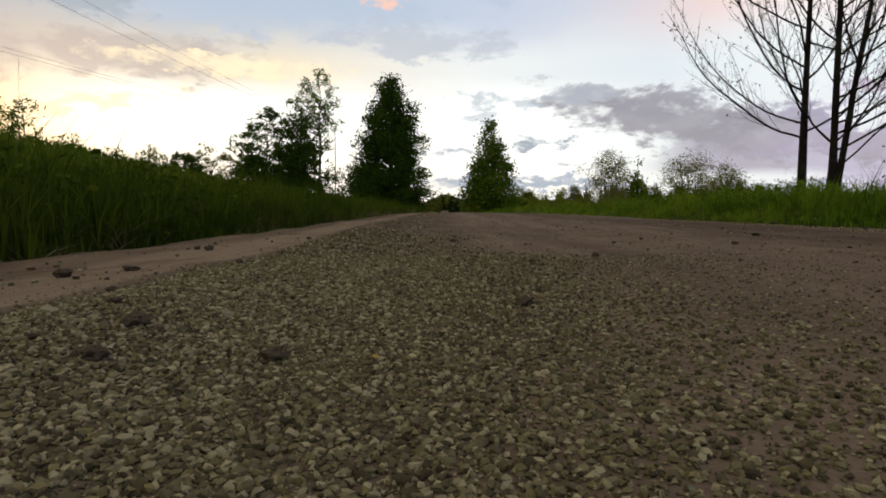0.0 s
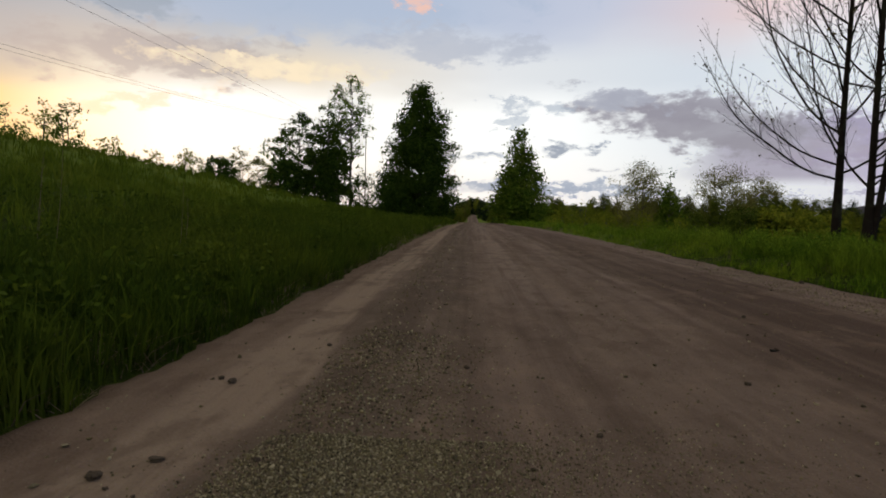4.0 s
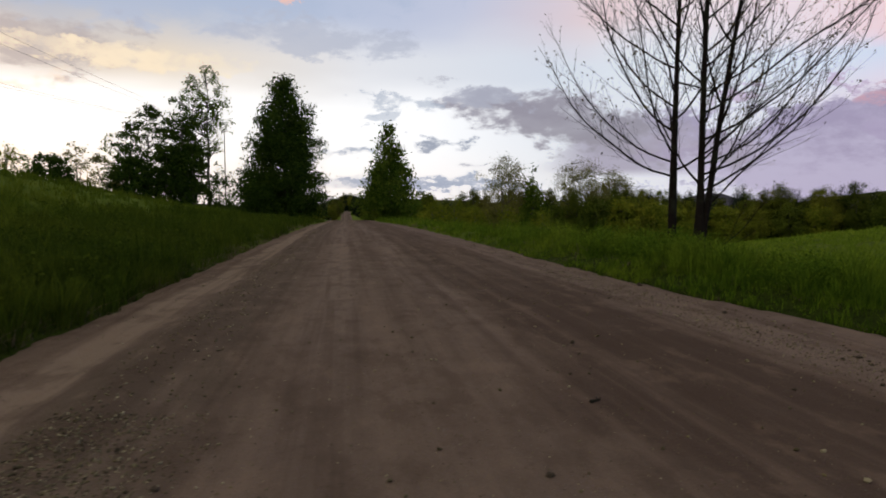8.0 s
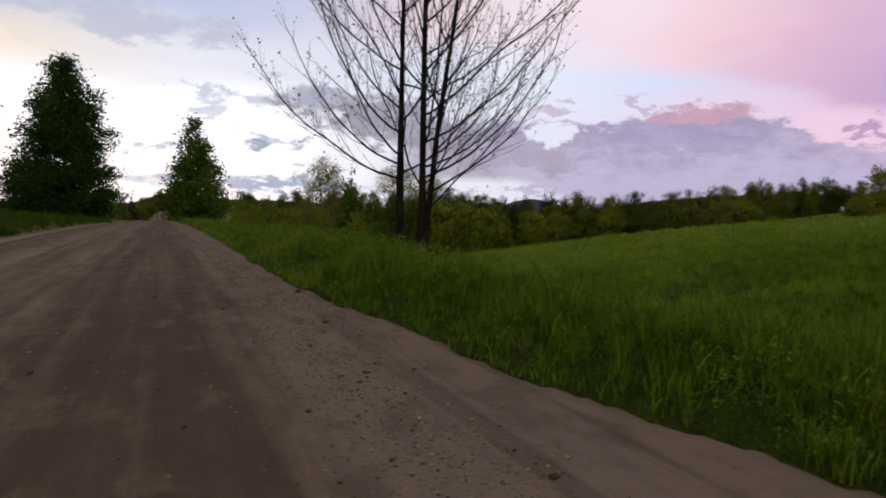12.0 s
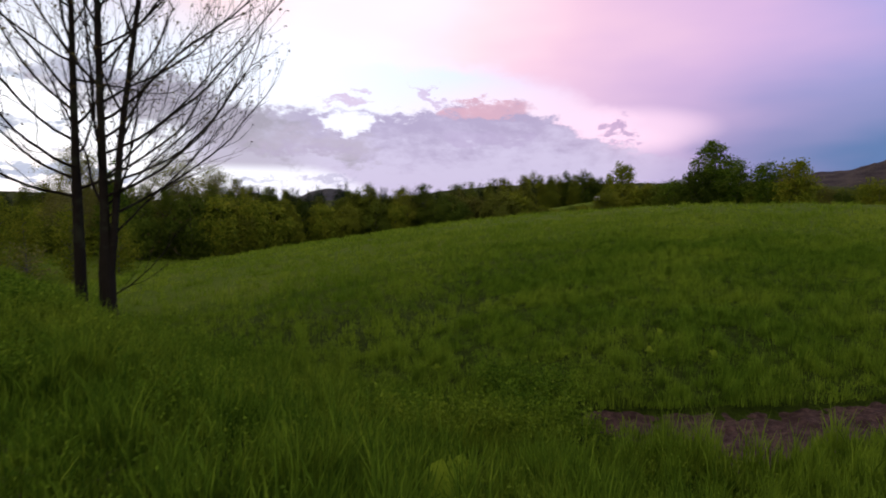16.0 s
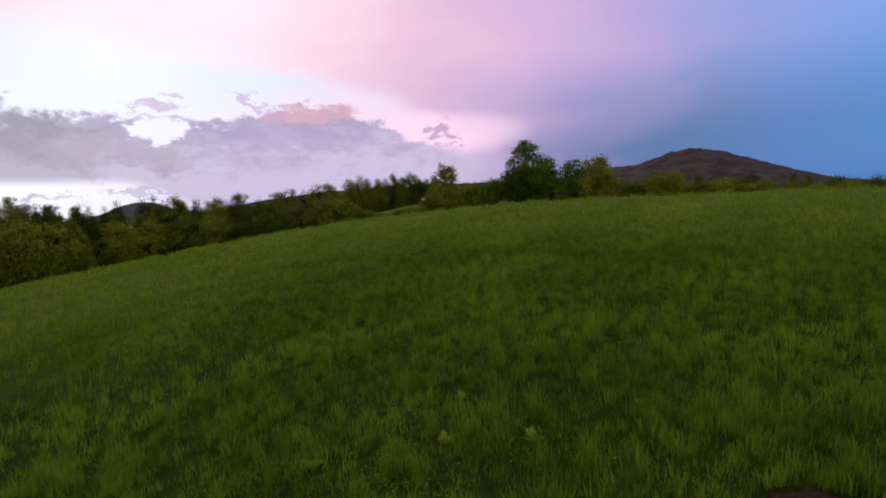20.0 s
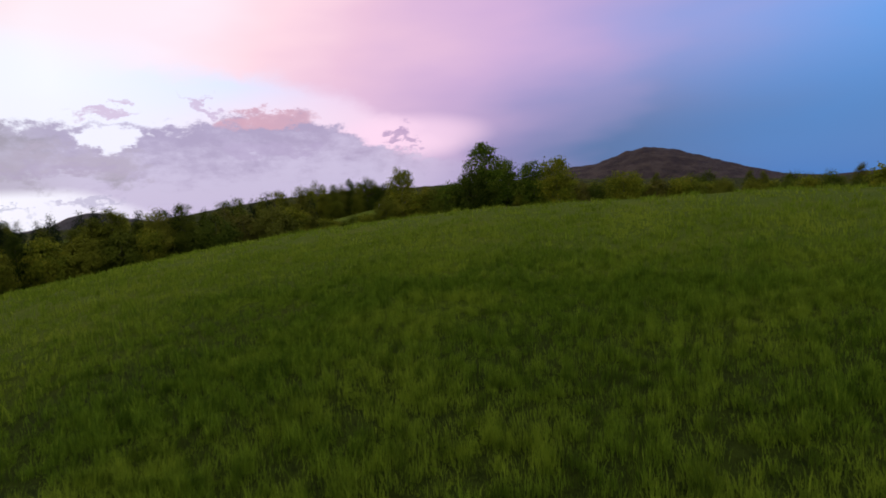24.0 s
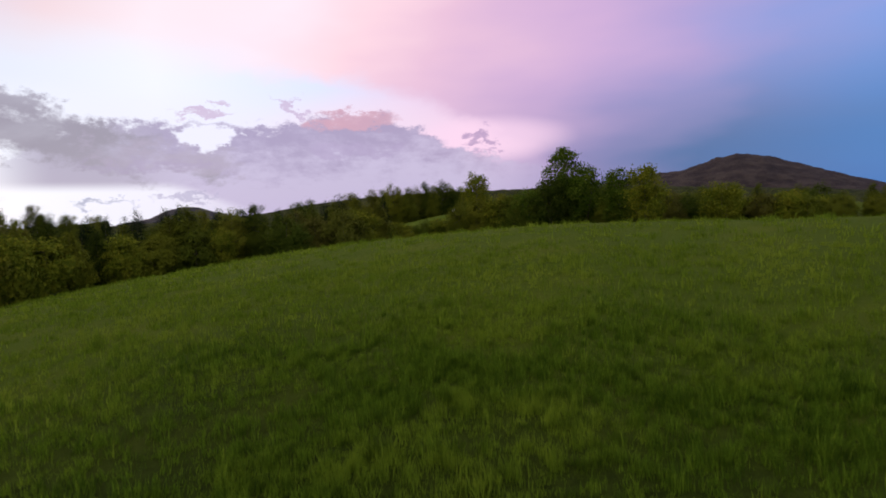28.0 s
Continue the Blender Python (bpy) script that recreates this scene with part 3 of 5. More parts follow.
def leaves(rng, c, size, flat=0.0, facing=None):
    """Small rhombic leaves round the points c, turned loosely towards facing where it is given."""
    n = len(c)
    a = rng.normal(size=(n, 3))
    if facing is not None:
        w = facing / (np.linalg.norm(facing, axis=1, keepdims=True) + 1e-9) + rng.normal(size=(n, 3)) * 0.38
        w /= np.linalg.norm(w, axis=1, keepdims=True)
        a -= w * (a * w).sum(1, keepdims=True)
    a /= np.linalg.norm(a, axis=1, keepdims=True)
    b = rng.normal(size=(n, 3))
    b[:, 2] *= 1 - flat
    if facing is not None:
        b = np.cross(w, a)
    b -= a * (a * b).sum(1, keepdims=True)
    b /= np.linalg.norm(b, axis=1, keepdims=True)
    s = (size * rng.uniform(0.6, 1.3, n))[:, None]
    V = np.stack([c - a * s, c + b * s * 0.55, c + a * s, c - b * s * 0.55], 1).reshape(-1, 3)
    k = np.arange(n)[:, None] * 4
    return V, k + np.array([[0, 1, 2, 3]])


# ---------------------------------------------------------------- the lie of the land
def sm(v, lo, hi):
    t = np.clip((np.asarray(v, float) - lo) / (hi - lo), 0, 1)
    return t * t * (3 - 2 * t)


def fbm(x, y, s, seed=0.0):
    x, y = np.asarray(x, float) / s + seed, np.asarray(y, float) / s - seed
    return (np.sin(x * 1.3 + 1.7 * np.sin(y * 0.7)) + np.sin(y * 1.9 + 1.3 * np.sin(x * 0.9)) + 0.5 * np.sin(2.7 * x - 1.9 * y) + 0.5 * np.sin(3.1 * y + 2.3 * x)) / 3


def road_z(y):
    """The road runs level, then falls over a crest into a dip and climbs again far off."""
    y = np.asarray(y, float)
    z = np.where(y < 12, 0.0, -0.000236 * (y - 12) ** 2)
    z = np.where(y > 60, -0.544 - 2.6 * sm(y, 40, 130) * sm(y, 60, 130) - 2.6 * sm(y, 90, 180), z)
    return z + 4.0 * sm(y, 185, 430)


ROAD_L, ROAD_R = -1.4, 4.1


def wide(y):
    """The road spreads towards the farm track."""
    return 0.44 * sm(y, 9.0, 3.0) + 0.33 * sm(y, 3.8, 2.0)


MOUND = 5.6


def ground_z(x, y):
    x, y = np.asarray(x, float), np.asarray(y, float)
    zr = road_z(y)
    # the hill beside the road
    d = np.maximum(ROAD_L - x, 0)
    amp = 4.6 - 2.6 * sm(y, 35, 85) - 1.4 * sm(y, 85, 150)
    left = zr + 0.12 * sm(d, 0, 0.6) + amp * sm(d, 0, 30) - 0.02 * np.maximum(d - 32, 0) * sm(d, 30, 60)
    left = np.maximum(left, zr - 6)
    # the field on the other side
    u = np.clip((x - 8) / 40, 0, 1)
    f = -0.82 + 2.35 * (1 - (1 - u) ** 1.35)
    v = np.maximum(y - 8 - 0.35 * (x - 20), 0)
    f = f - 0.05 * np.minimum(v, 25) - 0.0012 * np.minimum(v, 25) ** 2 - 0.13 * np.clip(v - 25, 0, 30) + 0.06 * np.clip(y - 85, 0, 35)
    f = f - 0.004 * np.minimum(np.minimum(y - 2, 0) ** 2, 400)
    f = f - 0.05 * np.clip(x - 48, 0, 45)
    f = f + 0.05 * fbm(x, y, 3.1) + 0.03 * fbm(x, y, 1.1, 3.0)
    f = f + MOUND * np.exp(-((x - 128) / 24) ** 2 - ((y - 80) / 24) ** 2)
    w = sm(x, 5.3, 9.0)
    right = zr * (1 - w) + np.where(y > 60, np.maximum(f, zr - 4.5), f) * w + 0.10 * sm(x - wide(y), 4.12, 4.6) * sm(x, 6.5, 5.2)
    right = right + 0.07 * np.exp(-((x - 5.5) / 0.6) ** 2) * sm(y, 4.5, 7.5) * sm(y, 22, 13) * (1 + 0.5 * fbm(x, y, 0.9, 5.0))
    g = np.where(x < (ROAD_L + ROAD_R) / 2, left, right)
    return g


def track(x, y):
    """0 to 1 on the muddy farm track beyond the verge."""
    x, y = np.asarray(x, float), np.asarray(y, float)
    c = 2.68 - 0.743 * (x - 10.25) + 0.05 * np.sin(x * 2.1) + 0.10 * fbm(x, y, 0.5)
    half = np.interp(x, [9.3, 10.5, 12.6], [1.20, 0.75, 0.24])
    return sm(np.abs(y - c) - half, 0.16, -0.16) * sm(x, 9.1, 9.6) * sm(x, 12.45, 11.9)


def axis(stops):
    out = [np.arange(a, b, s) for a, b, s in stops]
    return np.concatenate(out + [[stops[-1][1]]])


def grid_mesh(name, xs, ys, zf, smooth=True):
    X, Y = np.meshgrid(xs, ys)
    Z = zf(X, Y)
    nx, ny = len(xs), len(ys)
    i = np.arange(ny - 1)[:, None] * nx + np.arange(nx - 1)[None]
    q = np.stack([i, i + 1, i + nx + 1, i + nx], -1).reshape(-1, 4)
    return mesh(name, np.stack([X, Y, Z], -1).reshape(-1, 3), None, q, smooth)


def ground_surface(X, Y):
    z = ground_z(X, Y)
    under = sm(X, ROAD_L - 0.15, ROAD_L + 0.35) * sm(X - wide(Y), ROAD_R + 0.15, ROAD_R - 0.35)
    return z - 0.16 * under - 0.10 * track(X, Y)


gx = axis([(-3200, -400, 200), (-400, -80, 20), (-80, -12, 2.5), (-12, -1.8, 0.6), (-1.8, 6, 0.2), (6, 8.4, 0.2), (8.4, 14.6, 0.1), (14.6, 26, 0.25), (26, 80, 1.5), (80, 300, 10), (300, 3600, 150)])
gy = axis([(-600, -60, 45), (-60, -6, 3), (-6, -1.6, 0.25), (-1.6, 5.0, 0.1), (5.0, 16, 0.25), (16, 460, 2.0), (460, 3600, 150)])
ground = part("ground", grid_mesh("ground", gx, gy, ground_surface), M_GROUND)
tagged(ground, "rolling green meadow with a hill and a sloping hayfield", "ground", kind="structure")


def road_surface(X, Y):
    z = road_z(Y) + 0.02
    z = z - 0.035 * ((X - 1.35) / 2.75) ** 2
    z = z + 0.010 * fbm(X, Y, 0.45) * sm(Y, 30, 10) + 0.012 * fbm(X, Y / 6, 0.35, 2.0)
    z = z + 0.03 * np.exp(-((X + 0.42) / 0.22) ** 2) * (1 + 0.4 * fbm(X, Y, 0.7))
    e = 0.045 * fbm(X * 0 + 5, Y, 0.8) + 0.05 * fbm(X * 0 + 2, Y, 0.21) + 0.03 * fbm(X * 0 + 1, Y, 0.06)
    out_l, out_r = np.maximum(ROAD_L + e - X, 0), np.maximum(X - ROAD_R - wide(Y) + e, 0)
    return z - 0.45 * out_l - 0.45 * out_r


rx = np.linspace(-1.75, 5.2, 71)
ry = axis([(-25, -1, 1.0), (-1, 16, 0.1), (16, 60, 0.5), (60, 460, 2.0)])
road = part("road", grid_mesh("road", rx, ry, road_surface), M_ROAD)
tagged(road, "unpaved brown gravel road with damp tracks and a sandy edge", "road", kind="structure")


def mud_surface(X, Y):
    return ground_z(X, Y) - 0.135 + 0.07 * track(X, Y) + 0.030 * fbm(X * 0.8 - Y * 0.6, (X * 0.6 + Y * 0.8) * 4, 0.9) + 0.026 * fbm(X, Y, 0.13, 4) + 0.016 * fbm(X, Y, 0.06, 9)


mud = part("farm_track", grid_mesh("farm_track", np.arange(8.2, 13.6, 0.05), np.arange(-1.0, 5.2, 0.05), mud_surface), M_MUD)
tagged(mud, "muddy brown farm track cut through the grass", "track", kind="structure")


# ---------------------------------------------------------------- trees
def limb(rng, p, d, L, r, n, up=0.25, wob=0.18, tip=0.25):
    pts, rad = [np.array(p, float)], [r]
    d = np.array(d, float) / np.linalg.norm(d)
    for i in range(n):
        d = d + np.array([0, 0, up / n * 3]) + rng.normal(size=3) * wob
        d /= np.linalg.norm(d)
        pts.append(pts[-1] + d * L / n)
        rad.append(r * (1 - (1 - tip) * (i + 1) / n))
    return np.array(pts), np.array(rad)


def sprout(rng, line, every, ang, length, radius, n, up, start=0.2, wob=0.15):
    """Side shoots along a line, alternating round it."""
    pts, rad = line
    seg = np.linalg.norm(np.diff(pts, axis=0), axis=1)
    cum = np.concatenate([[0], np.cumsum(seg)])
    L = cum[-1]
    out, s, phi = [], start * L + rng.uniform(0, every), rng.uniform(0, 6.28)
    while s < L * 0.97:
        i = min(np.searchsorted(cum, s) - 1, len(seg) - 1)
        f = (s - cum[i]) / seg[i]
        p, d = pts[i] * (1 - f) + pts[i + 1] * f, (pts[i + 1] - pts[i]) / seg[i]
        a = np.cross(d, [0.3, 0.1, 1.0])
        a /= np.linalg.norm(a) + 1e-9
        b = np.cross(d, a)
        phi += 2.4
        side = math.cos(phi) * a + math.sin(phi) * b
        k = math.radians(ang * rng.uniform(0.7, 1.25))
        ll = length(s / L) * rng.uniform(0.6, 1.2)
        rr = min(radius, (rad[i] * (1 - f) + rad[i + 1] * f) * 0.7)
        out.append(limb(rng, p, d * math.cos(k) + side * math.sin(k), ll, rr, n, up, wob))
        s += every * rng.uniform(0.6, 1.4)
    return out


def bare_tree(name, x, y, seed, height, radius, low, away, label, low_twig=False, reach=3.6):
    """A bare spring tree: upright trunk, steep limbs, fine twigs and swelling buds."""
    rng = np.random.default_rng(seed)
    z0 = float(ground_z(x, y)) - 0.05
    e = empty(name, x, y, z0, label, "tree", "twin trees by the road")
    pts = np.stack([0.05 * np.sin(np.linspace(0, 5, 22) + seed) * np.linspace(0, 1, 22), 0.05 * np.cos(np.linspace(0, 4, 22) + seed) * np.linspace(0, 1, 22), np.linspace(0, height, 22)], 1)
    hh = np.linspace(0, 1, 22)
    rad = radius * np.interp(hh, [0, 0.10, 0.16, 0.3, 0.6, 1.0], [1.0, 0.94, 0.52, 0.46, 0.30, 0.07] if low_twig else [1.0, 0.94, 0.88, 0.62, 0.34, 0.08])
    rad[0] *= 1.35
    trunk = (pts, rad)
    limbs, sec, ter = [], [], []
    heights = low + (height - low - 1.0) * (np.arange(26) / 26) ** 1.25
    phi = rng.uniform(0, 6.28)
    for k, h in enumerate(heights):
        phi += 2.4 + rng.normal() * 0.25
        d = np.array([math.cos(phi), math.sin(phi), 0]) + np.array(away) * 0.7
        d /= np.linalg.norm(d)
        f = (h - low) / (height - low)
        tilt = math.radians(74 - 44 * f + rng.normal() * 7)
        L = (reach - 2.2 * f) * rng.uniform(0.8, 1.05)
        c = np.array([np.interp(h, pts[:, 2], pts[:, 0]), np.interp(h, pts[:, 2], pts[:, 1]), h])
        limbs.append(limb(rng, c, (d[0] * math.sin(tilt), d[1] * math.sin(tilt), math.cos(tilt)), L, 0.023 - 0.012 * f, 16, 0.42, 0.07, 0.14))
    if low_twig:
        fork = limb(rng, (0.02, -0.02, 0.70), (0.11, -0.07, 1), height * 0.84, radius * 0.50, 20, 0.05, 0.018, 0.12)
        limbs += sprout(rng, fork, 0.62, 46, lambda s: 1.0 + 1.6 * (1 - s), 0.02, 12, 0.26, 0.12, 0.06)
        limbs.append(fork)
        for p0, d0, ll in (((0, 0, 1.4), (0.9, -0.40, 0.85), 3.3), ((0, 0, 1.9), (0.95, -0.15, 1.1), 3.4), ((0, 0, 2.3), (0.7, -0.6, 0.9), 3.4)):
            limbs.append(limb(rng, p0, d0, ll, 0.018, 14, 0.12, 0.05, 0.2))
        limbs.append(limb(rng, (0, 0, 0.55), (0.85, -0.5, 0.45), 1.5, 0.013, 8, 0.10, 0.08))
    for l in limbs:
        sec += sprout(rng, l, 0.19, 27, lambda s: 0.35 + 1.2 * (1 - s), 0.0056, 7, 0.22, 0.12, 0.08)
    sec += sprout(rng, trunk, 0.22, 34, lambda s: 0.6 + 0.9 * (1 - s), 0.011, 7, 0.25, 0.28, 0.08)
    for l in sec:
        ter += sprout(rng, l, 0.24, 30, lambda s: 0.16 + 0.30 * (1 - s), 0.0048, 4, 0.18, 0.15, 0.10)
    V, Q = tubes([trunk], 10)
    part("trunk", mesh("trunk", V, None, Q, True), M_BARK_DARK, e)
    for l in limbs:
        V, Q = tubes([l], 6)
        part("limb", mesh("limb", V, None, Q, True), M_BARK_DARK, e)
    V, Q = tubes(sec + ter, 4)
    tagged(part("branchwork", mesh("branchwork", V, None, Q, True), M_BARK_DARK, e), kind="stuff")
    tips = np.array([l[0][-1] for l in sec + ter])
    tips = tips[rng.random(len(tips)) < 0.55]
    c = np.repeat(tips, 3, 0) + rng.normal(size=(len(tips) * 3, 3)) * 0.012
    V, Q = leaves(rng, c, np.full(len(c), 0.022))
    tagged(part("budding", mesh("budding", V, None, Q), M_BUD, e, "small swelling brown buds"), kind="stuff")
    return e


PROFILES = {
    "dome": lambda t: np.clip(1 - t ** 2.2, 0, 1) ** 0.85 * (0.92 + 0.08 * np.sin(13 * t)) * np.clip(0.75 + 2 * t, 0, 1),
    "pyramid": lambda t: np.clip(0.6 + 2.0 * t, 0, 1) * np.clip(1 - t ** 1.25, 0, 1) ** 0.95,
    "round": lambda t: np.sqrt(np.clip(1 - (2 * t - 0.92) ** 2, 0, 1)),
    "tall": lambda t: np.clip(0.45 + 1.6 * t, 0, 1) * np.sqrt(np.clip(1 - t ** 2.6, 0, 1)),
    "spire": lambda t: np.clip(1 - t, 0, 1) ** 0.9,
    "bush": lambda t: np.sqrt(np.clip(1 - (1.5 * t - 0.5) ** 2, 0, 1)),
}


def crown_points(rng, h0, h1, radius, profile, clumps, per, spread, gap=0.0, shell=0.10):
    grid = np.linspace(0, 1, 200)
    w = np.cumsum(PROFILES[profile](grid) ** 1.5 + 0.05)
    t = np.interp(rng.random(clumps), w / w[-1], grid)
    th = rng.uniform(0, 2 * np.pi, clumps)
    lobes = 1 + 0.22 * np.sin(3 * th + 9 * t + rng.uniform(0, 6)) + 0.20 * np.sin(5 * th - 17 * t + rng.uniform(0, 6))
    r = radius * PROFILES[profile](t) * np.sqrt(rng.uniform(shell, 1.0, clumps)) * lobes
    c = np.stack([r * np.cos(th), r * np.sin(th), h0 + (h1 - h0) * t], 1)
    if gap:
        f = np.sin(c[:, 0] * 2.1 + 1) * np.sin(c[:, 1] * 1.9 + 2) * np.sin(c[:, 2] * 1.4)
        c = c[f < 0.35 - gap * 0.6]
    per_n = rng.integers(max(2, per // 2), per * 3 // 2 + 1, len(c))
    pts = np.repeat(c, per_n, 0)
    return c, pts + rng.normal(size=pts.shape) * spread * np.array([1, 1, 0.7])


def leaf_tree(name, x, y, seed, height, radius, profile, clumps, per, leaf, mat, barkm, label, category="tree", base=0.12, spread=0.35, gap=0.0, stems=1, group="", z=None, trunk_r=None, turned=False, shell=0.10):
    rng = np.random.default_rng(seed)
    z0 = (float(ground_z(x, y)) if z is None else z) - 0.1
    e = empty(name, x, y, z0, label, category, group)
    h0 = height * base
    c, pts = crown_points(rng, h0, height * 0.985, radius, profile, clumps, per, spread, gap, shell)
    lines = []
    tr = trunk_r or height * 0.014
    tops = []
    for s in range(stems):
        off = rng.normal(size=2) * (0.25 * radius if stems > 1 else 0)
        n = 9
        zz = np.linspace(0, height * (0.93 - 0.12 * s), n)
        line = (np.stack([off[0] * (zz / height) + 0.04 * height * 0.15 * np.sin(zz + s), off[1] * (zz / height) + 0.006 * height * np.cos(zz * 1.3), zz], 1), tr * (1 - 0.9 * np.linspace(0, 1, n)))
        tops.append(line)
    V, Q = tubes(tops, 7)
    part("trunk", mesh("trunk", V, None, Q, True), barkm, e)
    pick = c[rng.choice(len(c), min(len(c), 46), replace=False)]
    for q in pick:
        l = tops[rng.integers(len(tops))][0]
        hz = max(0.15 * height * base, q[2] - np.hypot(q[0], q[1]) * rng.uniform(0.5, 1.0))
        s = np.array([np.interp(hz, l[:, 2], l[:, 0]), np.interp(hz, l[:, 2], l[:, 1]), hz])
        m = (s + q) / 2 + np.array([0, 0, -0.08]) * np.linalg.norm(q - s)
        lines.append((np.array([s, m, q]), np.array([tr * 0.32, tr * 0.2, tr * 0.06])))
    V, Q = tubes(lines, 4)
    tagged(part("branchwork", mesh("branchwork", V, None, Q, True), barkm, e), kind="stuff")
    mid = np.array([0, 0, (h0 + height) * 0.45])
    V, Q = leaves(rng, pts, np.full(len(pts), leaf), 0.0, pts - mid if turned else None)
    part("crown", mesh("crown", V, None, Q), mat, e)
    return e


def tall_for(az, d, el, eye=0.5, ox=0.0, oy=0.0):
    x, y = place(az, d, ox, oy)
    return eye + d * math.tan(radians(el)) - float(ground_z(x, y)) + 0.1


def place(az, dist, ox=0.0, oy=0.0):
    az -= SWING * float(sm(az, 18, 36))
    return ox + dist * math.sin(radians(az)), oy + dist * math.cos(radians(az))


bare_tree("bare_tree", 6.70, 10.98, 11, 9.5, 0.086, 1.95, (-0.55, 0.3, 0), "bare dark-barked young tree with steep limbs in the verge grass", False, 4.7)
bare_tree("bare_tree", 6.92, 10.45, 23, 9.9, 0.118, 1.75, (1.15, -0.45, 0), "bare forked tree with a low side twig in the verge grass", True, 5.0)

# beside the road, towards the crest
x, y = place(-5.0, 74)
leaf_tree("roadside_tree", x, y, 31, tall_for(-5.3, 74, 12.4), 4.7, "dome", 1150, 64, 0.150, M_LEAF_DARK, M_BARK_GREY, "tall dense dark green pyramidal tree at the road's edge", base=0.01, spread=0.50, gap=0.03)
x, y = place(-8.0, 72)
leaf_tree("shrub", x, y, 32, tall_for(-8, 72, 3.6), 2.2, "bush", 240, 14, 0.15, M_LEAF_DARK, M_BARK_GREY, "dark green shrub at the foot of a tall tree", "shrub", base=0.02)
x, y = place(4.7, 74)
leaf_tree("roadside_tree", x, y, 33, tall_for(4.7, 74, 8.2), 3.9, "pyramid", 900, 26, 0.17, M_LEAF_MID, M_BARK_GREY, "broad ragged green tree beside the road below the crest", base=0.03, spread=0.48, gap=0.16, stems=2)
x, y = place(3.4, 112)
leaf_tree("young_tree", x, y, 34, tall_for(3.4, 112, 3.8), 2.0, "tall", 160, 12, 0.2, M_LEAF_YELLOW, M_BARK_GREY, "small yellow-green tree beside the road in the dip", base=0.1, gap=0.2)
# the group on the hill's shoulder
for az, d, el, r, prof, cl, per, lf, mat, bk, lab, gp, st, bs in [
        (-16.4, 62, 9.3, 2.5, "round", 200, 36, 0.12, M_LEAF_DARK, M_BARK_GREY, "dark green tree with layered open branches on the hill's shoulder", 0.25, 1, 0.05),
        (-18.6, 64, 7.0, 2.0, "tall", 120, 24, 0.12, M_LEAF_MID, M_BARK_GREY, "thin green tree on the hill's shoulder", 0.2, 2, 0.06),
        (-13.9, 60, 10.0, 1.9, "tall", 150, 34, 0.12, M_LEAF_DARK, M_BARK_GREY, "slender dark leafy tree in the group on the hill", 0.25, 2, 0.05),
        (-11.6, 63, 12.7, 2.3, "tall", 190, 24, 0.11, M_LEAF_MID, M_BARK_GREY, "tall slender aspen with thin young leaves on the hill", 0.15, 1, 0.40),
        (-12.8, 64, 11.4, 1.9, "tall", 140, 24, 0.11, M_LEAF_MID, M_BARK_GREY, "tall slender aspen with sparse leaves on the hill", 0.15, 1, 0.35),
        (-12.9, 58, 6.0, 1.7, "tall", 150, 38, 0.13, M_LEAF_DARK, M_BARK_GREY, "dense dark undergrowth tree on the hill", 0.1, 2, 0.01),
        (-14.9, 59, 5.6, 1.7, "bush", 140, 38, 0.13, M_LEAF_DARK, M_BARK_GREY, "dense dark undergrowth shrub on the hill", 0.1, 2, 0.01),
        (-10.7, 60, 4.4, 1.0, "bush", 60, 24, 0.12, M_LEAF_DARK, M_BARK_GREY, "dark shrub under the utility pole", 0.1, 2, 0.01),
        (-17.6, 58, 4.6, 1.6, "bush", 130, 36, 0.14, M_LEAF_DARK, M_BARK_GREY, "dark shrub under a taller tree on the hill", 0.1, 2, 0.01),
        (-19.6, 60, 4.9, 1.7, "bush", 90, 20, 0.12, M_LEAF_PALE, M_BARK_GREY, "pale half-leafed shrub on the hill", 0.2, 3, 0.01),
        (-21.6, 62, 5.6, 1.6, "tall", 70, 18, 0.11, M_LEAF_PALE, M_BARK_GREY, "pale half-leafed young tree on the hill", 0.2, 2, 0.05),
        (-23.4, 58, 4.6, 1.7, "bush", 140, 30, 0.13, M_LEAF_DARK, M_BARK_GREY, "low dark shrub along the hilltop", 0.1, 2, 0.01),
        (-25.6, 62, 4.5, 1.5, "bush", 70, 20, 0.11, M_LEAF_MID, M_BARK_GREY, "low green shrub along the hilltop", 0.1, 2, 0.01),
        (-26.4, 60, 5.4, 1.1, "tall", 50, 18, 0.11, M_LEAF_YELLOW, M_BARK_GREY, "thin young tree on the hilltop", 0.15, 2, 0.03),
        (-28.9, 58, 4.9, 1.1, "tall", 48, 18, 0.11, M_LEAF_YELLOW, M_BARK_GREY, "thin young tree on the hilltop", 0.15, 2, 0.03),
        (-30.6, 60, 4.4, 1.3, "bush", 60, 18, 0.11, M_LEAF_MID, M_BARK_GREY, "low green shrub along the hilltop", 0.1, 2, 0.01),
        (-32.2, 56, 5.8, 1.3, "tall", 60, 18, 0.11, M_LEAF_YELLOW, M_BARK_GREY, "thin young tree on the hilltop", 0.15, 2, 0.03),
        (-34.9, 55, 8.4, 1.5, "tall", 95, 22, 0.11, M_LEAF_MID, M_BARK_GREY, "slender leafy tree against the sunset", 0.15, 2, 0.06),
        (-36.8, 56, 8.2, 1.8, "tall", 90, 20, 0.11, M_LEAF_YELLOW, M_BARK_GREY, "sparse tree against the sunset", 0.2, 2, 0.06),
        (-39.5, 55, 7.5, 2.0, "tall", 95, 20, 0.11, M_LEAF_MID, M_BARK_GREY, "sparse tree against the sunset", 0.2, 2, 0.06)]:
